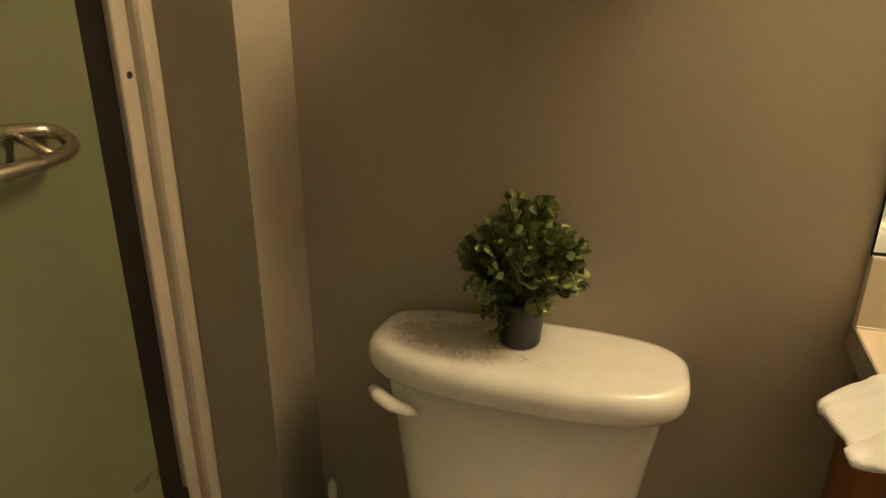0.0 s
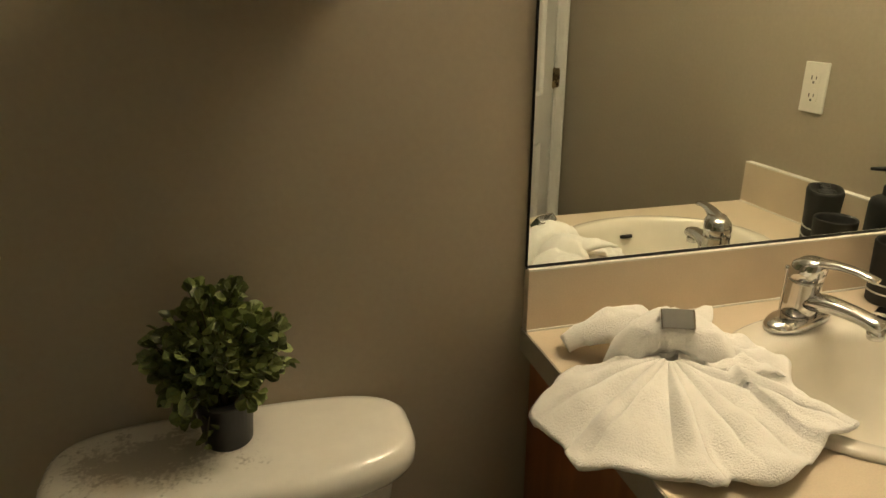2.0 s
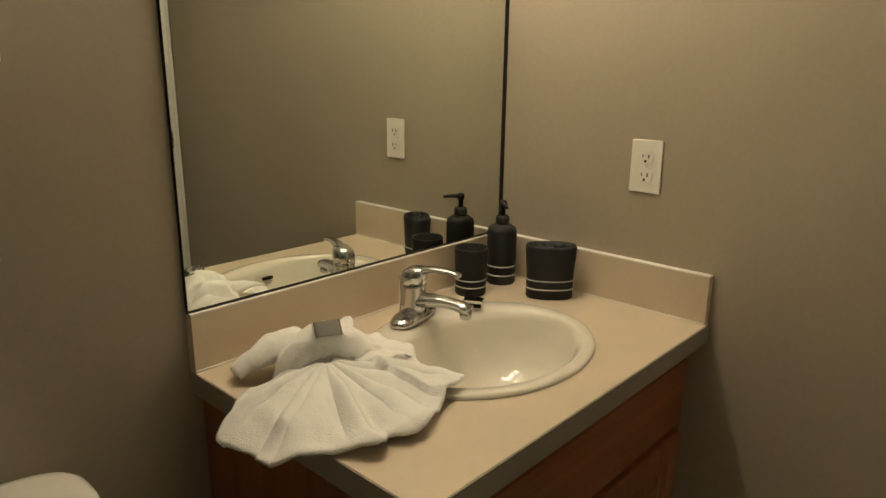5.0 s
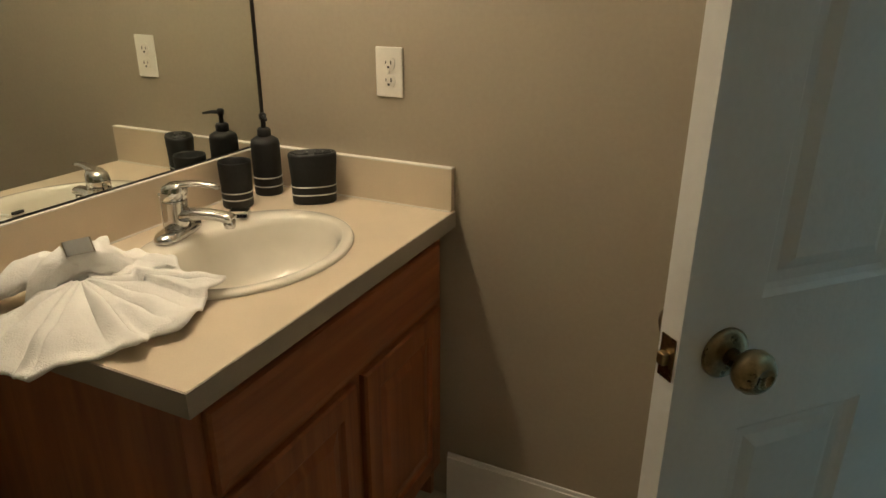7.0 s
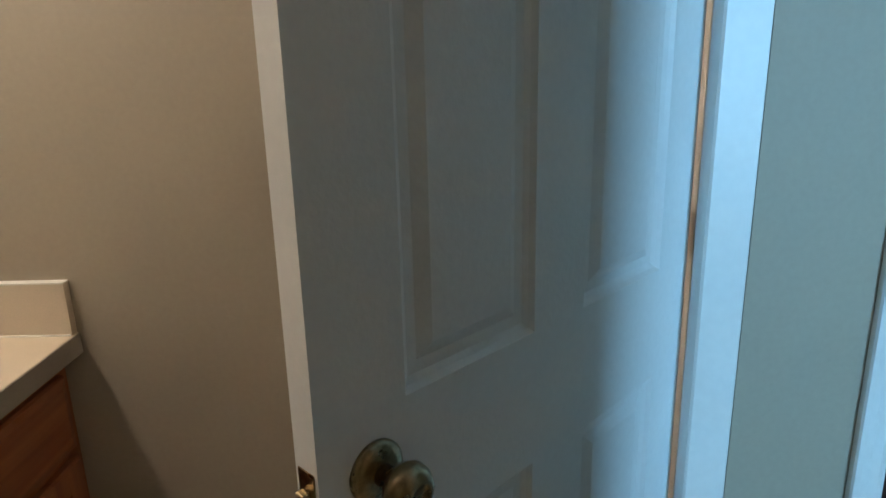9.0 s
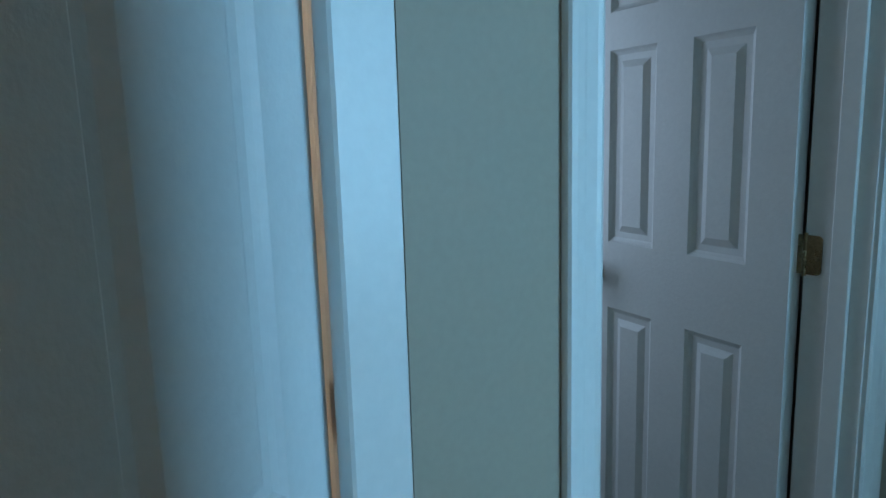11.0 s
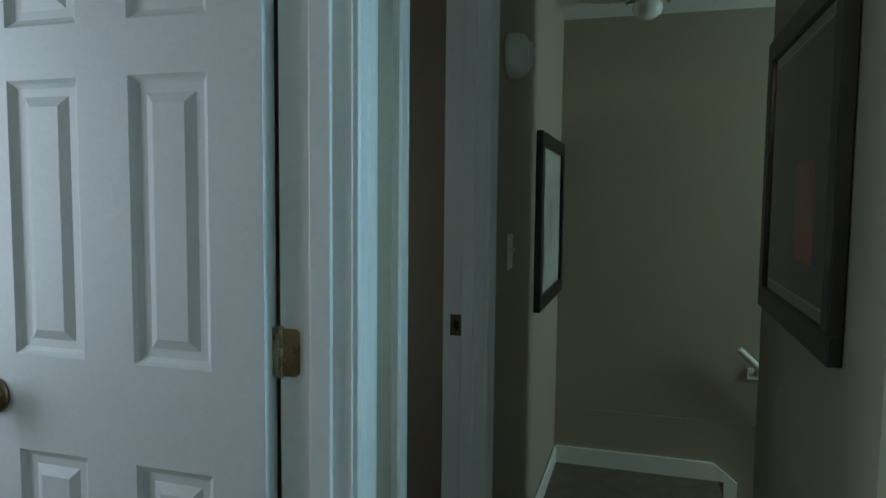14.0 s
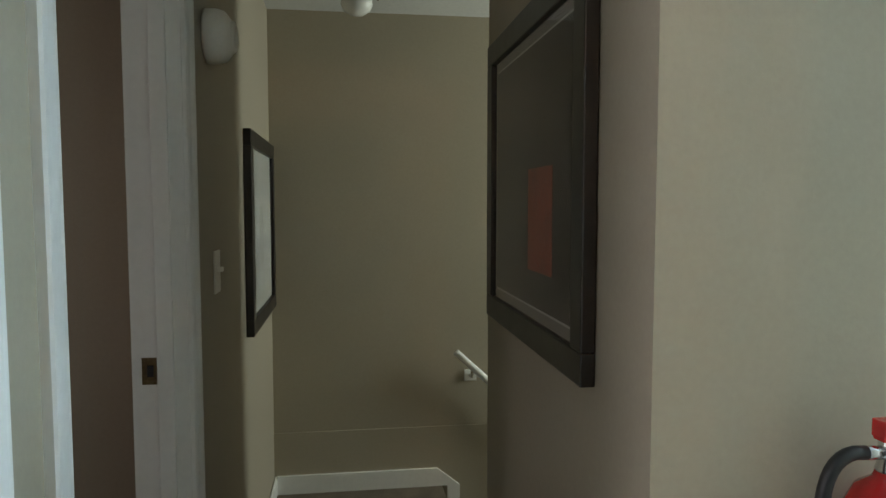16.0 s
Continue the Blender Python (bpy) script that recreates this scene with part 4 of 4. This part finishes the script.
def wall_shelf():
    t = thing("wall_shelf", (-1.30, 0, 1.362), "white box shelf fixed above the toilet", "shelf")
    part("body", boxes((-0.06, 0.195, -0.135, -0.001, 0.0, 0.06), bevel=0.002), M_TRIM, t)
    part("front_lip", boxes((-0.06, 0.195, -0.150, -0.1355, -0.004, 0.064), bevel=0.003), M_TRIM, t)


wall_shelf()


# ---- shower ----
def shower():
    t = thing("shower_enclosure", (-1.87, -0.15, 0), "frosted glass shower door in a pale metal frame", "shower")
    part("curb", boxes((-0.04, 0.06, -1.52, 0, 0, 0.11), bevel=0.01), M_TRIM, t)
    part("wall_jamb", boxes((-0.030, 0.026, -0.034, -0.001, 0.11, 1.95), bevel=0.010), M_ALMOND, t, "almond-painted wall jamb")
    part("door_post", boxes((-0.028, 0.006, -0.066, -0.035, 0.11, 1.95), bevel=0.004), M_ALMOND, t, "pale door post")
    # Dark upright strip between post and glass.
    part("dark_strip", boxes((-0.018, -0.006, -0.120, -0.066, 0.112, 1.93)), M_FRAME, t, "dark vertical strip")
    d = part("glass_door", boxes((-0.006, 0.000, -1.50, -0.118, 0.13, 1.90)), M_FROST, t, "greenish frosted glass")
    part("header", boxes((-0.03, 0.03, -1.52, 0, 1.95, 2.0), bevel=0.004), M_TRIM, t)
    part("pivot", boxes((-0.006, 0.008, -0.100, -0.066, 0.43, 0.46), bevel=0.003), M_FRAME, t, "small dark pivot")
    part("screw", lathe([(0, 0), (0.0055, 0), (0.005, 0.001), (0, 0.001)], 12, at=(0.0, 0.0, 0.0)), M_FRAME, t).matrix_local = pose(0.0065, -0.05, 1.17, 0, 90, 0)
    r, zz = 0.009, 1.113
    pts = [(0.066, -1.0, zz - 0.014), (0.066, -0.29, zz - 0.014)] + bend((0.066, -0.27, zz - 0.014), (0.066, -0.205, zz - 0.012), (0.036, -0.205, zz), 6) + bend((0.030, -0.205, zz + 0.004), (0.004, -0.205, zz + 0.012), (0.008, -0.27, zz + 0.016), 5) + [(0.008, -1.0, zz + 0.018)]
    part("towel_bar", tube(pts, r, 16), M_NICKEL, d, "brushed nickel towel bar", True)
    part("bar_mount", tube([(0.0, -0.25, zz + 0.014), (0.066, -0.25, zz - 0.012)], 0.006, 12), M_NICKEL, d, smooth=True)


shower()


# ---- hall ----
def picture(name, at, turn, w, h, label, dark):
    """A framed print on a wall; it faces its own -y."""
    t = thing(name, at, label, "picture", "framed pictures", turn)
    fw, fd = 0.058, 0.028
    for k, (x0, x1, z0, z1) in enumerate(((-w / 2, w / 2, 0, fw), (-w / 2, w / 2, h - fw, h), (-w / 2, -w / 2 + fw, fw, h - fw), (w / 2 - fw, w / 2, fw, h - fw))):
        part("frame_bar", boxes((x0, x1, -fd, -0.001, z0, z1), bevel=0.003), M_FRAME, t)
    part("mat_board", boxes((-w / 2 + fw, w / 2 - fw, -0.012, -0.008, fw, h - fw)), M_MATTE if dark else M_MATTE_LIGHT, t)
    i = fw + (0.030 if dark else 0.085)
    if dark:
        part("inner_line", boxes((-w / 2 + i - 0.006, w / 2 - i + 0.006, -0.0135, -0.012, i - 0.006, h - i + 0.006)), M_MATTE_LIGHT, t)
    pr = part("print", boxes((-w / 2 + i, w / 2 - i, -0.0155, -0.0135 if dark else -0.012, i, h - i)), M_ART_DARK if dark else M_ART_PALE, t)
    if dark:
        part("red_mark", boxes((0.01, 0.185, -0.0165, -0.0155, 0.165, 0.385)), M_ART_RED, pr, "rust-red upright block")
    else:
        part("grey_mark", lathe([(0, 0), (0.05, 0.02), (0.06, 0.1), (0.045, 0.22), (0, 0.25)], 20, 1.0, 0.02, at=(-0.02, -0.0155, 0.22)), M_ART_GREY, pr, "grey upright blot")
    g = part("glass", boxes((-w / 2 + fw, w / 2 - fw, -0.0205, -0.0185, fw, h - fw)), M_PANE, t)
    g.visible_shadow = False
    return t


picture("framed_picture", (RX, -3.452, 1.058), 90, 0.775, 0.735, "dark print with a rust-red block in a dark wooden frame", True)
picture("framed_picture", (HX, -4.745, 0.903), -90, 0.735, 0.720, "pale print in a dark wooden frame", False)


def wall_switch():
    t = thing("light_switch", (HX, -3.862, 1.185), "white toggle light switch on the hall wall", "switch")
    part("plate", boxes((-0.0055, -0.0005, -0.036, 0.036, -0.057, 0.057), bevel=0.002), M_PLATE, t)
    part("toggle", boxes((-0.020, -0.005, -0.005, 0.005, 0.000, 0.013), bevel=0.002), M_PLATE, t)


wall_switch()


def chime():
    t = thing("smoke_alarm", (HX, -3.80, 1.79), "round white alarm on the hall wall", "alarm")
    m = Matrix.Rotation(radians(-90), 4, "Y")
    for name, prof, mt in (("base", [(0, 0.001), (0.066, 0.001), (0.068, 0.006), (0.068, 0.030), (0.062, 0.050), (0.04, 0.066), (0, 0.070)], M_PLATE),
                           ("grille_ring", [(0.026, 0.067), (0.030, 0.076), (0.038, 0.072), (0.042, 0.062)], M_PLATE)):
        b = lathe(prof, 36)
        bmesh.ops.transform(b, matrix=m, verts=b.verts)
        part(name, b, mt, t, smooth=True)
    b = lathe([(0, 0.040), (0.006, 0.040), (0.005, 0.0425), (0, 0.043)], 12)
    bmesh.ops.transform(b, matrix=Matrix.Translation((-0.012, 0.01, -0.05)) @ m, verts=b.verts)
    part("red_light", b, M_RED, t)


chime()


def dome():
    t = thing("ceiling_light", (-0.552, -4.86, CEIL), "small white globe ceiling light with metal clips", "ceiling lamp")
    part("canopy", lathe([(0, 0), (0.075, 0), (0.073, -0.012), (0.05, -0.022), (0, -0.022)], 32), M_PLATE, t, smooth=True)
    part("globe", lathe([(0, -0.020), (0.045, -0.020), (0.062, -0.034), (0.066, -0.055), (0.055, -0.080), (0.03, -0.096), (0, -0.10)], 32), M_OPAL, t, smooth=True)
    for s in (-1, 1):
        part("clip", tube([(s * 0.052, 0, -0.02), (s * 0.082, 0, -0.024), (s * 0.092, 0, -0.030)], [0.006, 0.006, 0.008], 10), M_NICKEL, t, smooth=True)


dome()


def handrail():
    t = thing("handrail", (-1.0, EY, 0.66), "white stair handrail fixed to the wall", "handrail")
    d = Vector((-0.734, 0, -0.679))
    a = Vector((-0.008, 0.062, 0.004))
    part("rail", tube([a + d * k for k in (0, 0.005, 0.4, 1.1, 1.105)], [0.014, 0.017, 0.017, 0.017, 0.012], 14), M_TRIM, t, smooth=True)
    for k in (0.11, 0.9):
        p = a + d * k
        br = part("bracket", tube([(p.x, 0.008, p.z - 0.052), (p.x, 0.05, p.z - 0.050), (p.x, 0.062, p.z - 0.012)], 0.007, 10), M_NICKEL, t, "metal bracket", True)
        part("rosette", boxes((p.x - 0.03, p.x + 0.03, 0.0005, 0.009, p.z - 0.080, p.z - 0.025), bevel=0.003), M_TRIM, t)


handrail()


def extinguisher():
    t = thing("fire_extinguisher", (-1.225, CY + 0.072, 0.60), "red fire extinguisher hung on the landing wall", "extinguisher")
    part("cylinder", lathe([(0, 0), (0.05, 0), (0.056, 0.008), (0.056, 0.34), (0.053, 0.362), (0.042, 0.385), (0.022, 0.400), (0.018, 0.41), (0, 0.41)], 36), M_RED, t, smooth=True)
    part("label", lathe([(0.0564, 0.12), (0.0566, 0.12), (0.0566, 0.27), (0.0564, 0.27)], 36), M_PLATE, t, "pale printed label band")
    part("wall_bracket", boxes((-0.02, 0.02, -0.0715, -0.057, 0.10, 0.33), bevel=0.002), M_FRAME, t)
    v = part("valve", lathe([(0, 0.405), (0.017, 0.405), (0.019, 0.412), (0.016, 0.425), (0.0165, 0.455), (0.012, 0.462), (0, 0.462)], 20), M_CHROME, t, smooth=True)
    part("outlet_fitting", tube([(0.012, 0.0, 0.436), (0.045, 0.004, 0.439)], 0.0095, 12), M_CHROME, v, smooth=True)
    part("handle", boxes((-0.11, 0.02, -0.011, 0.011, 0.452, 0.458), (-0.10, 0.022, -0.012, 0.012, 0.474, 0.481), (0.006, 0.022, -0.012, 0.012, 0.456, 0.478), bevel=0.002), M_RED, t)
    g = lathe([(0, 0), (0.016, 0), (0.016, 0.008), (0.013, 0.010), (0, 0.009)], 20)
    bmesh.ops.transform(g, matrix=pose(0, 0.016, 0.436, -90, 0, 0), verts=g.verts)
    part("gauge", g, M_PLATE, v)
    pts = [(0.042, 0.004, 0.439)] + bend((0.06, 0.005, 0.440), (0.105, 0.008, 0.435), (0.105, 0.006, 0.36), 8) + bend((0.105, 0.005, 0.30), (0.105, 0.0, 0.16), (0.075, -0.01, 0.10), 8)
    part("hose", tube(pts, 0.0095, 14), M_RUBBER, t, "black rubber hose", True)


extinguisher()


# ---- windows that give the daylight ----
def window(name, x, y0, y1, z0, z1):
    t = thing(name, (x, (y0 + y1) / 2, z0), "white framed window", "window")
    t["kind"] = "structure"
    h, w = z1 - z0, y1 - y0
    for b in ((-w / 2, -w / 2 + 0.045, 0, h), (w / 2 - 0.045, w / 2, 0, h), (-w / 2, w / 2, 0, 0.045), (-w / 2, w / 2, h - 0.045, h), (-w / 2, w / 2, h / 2 - 0.02, h / 2 + 0.02)):
        part("window_frame", boxes((-0.03, 0.03, *b)), M_TRIM, t)
    p = part("pane", boxes((-0.004, 0.0, -w / 2 + 0.045, w / 2 - 0.045, 0.045, h - 0.045)), M_PANE, t)
    p.visible_shadow = False


window("window_1", -3.52, -3.52, -2.68, 0.75, 2.12)
window("window_3", 1.35, -2.32, -1.90, 0.86, 1.94)
# Unseen window, made up to go with the third room's fill.
window("window_4", 1.35, -3.42, -2.98, 0.90, 1.90)
window("window_2", -3.32, -4.88, -4.48, 1.02, 2.10)
structure("ground", boxes((-60, 60, -60, 60, -3.05, -3.0)), mat("lawn", (0.06, 0.09, 0.03), 0.9, vary=0.3, scale=1.0, fine=40), "green lawn outside the windows", "ground")
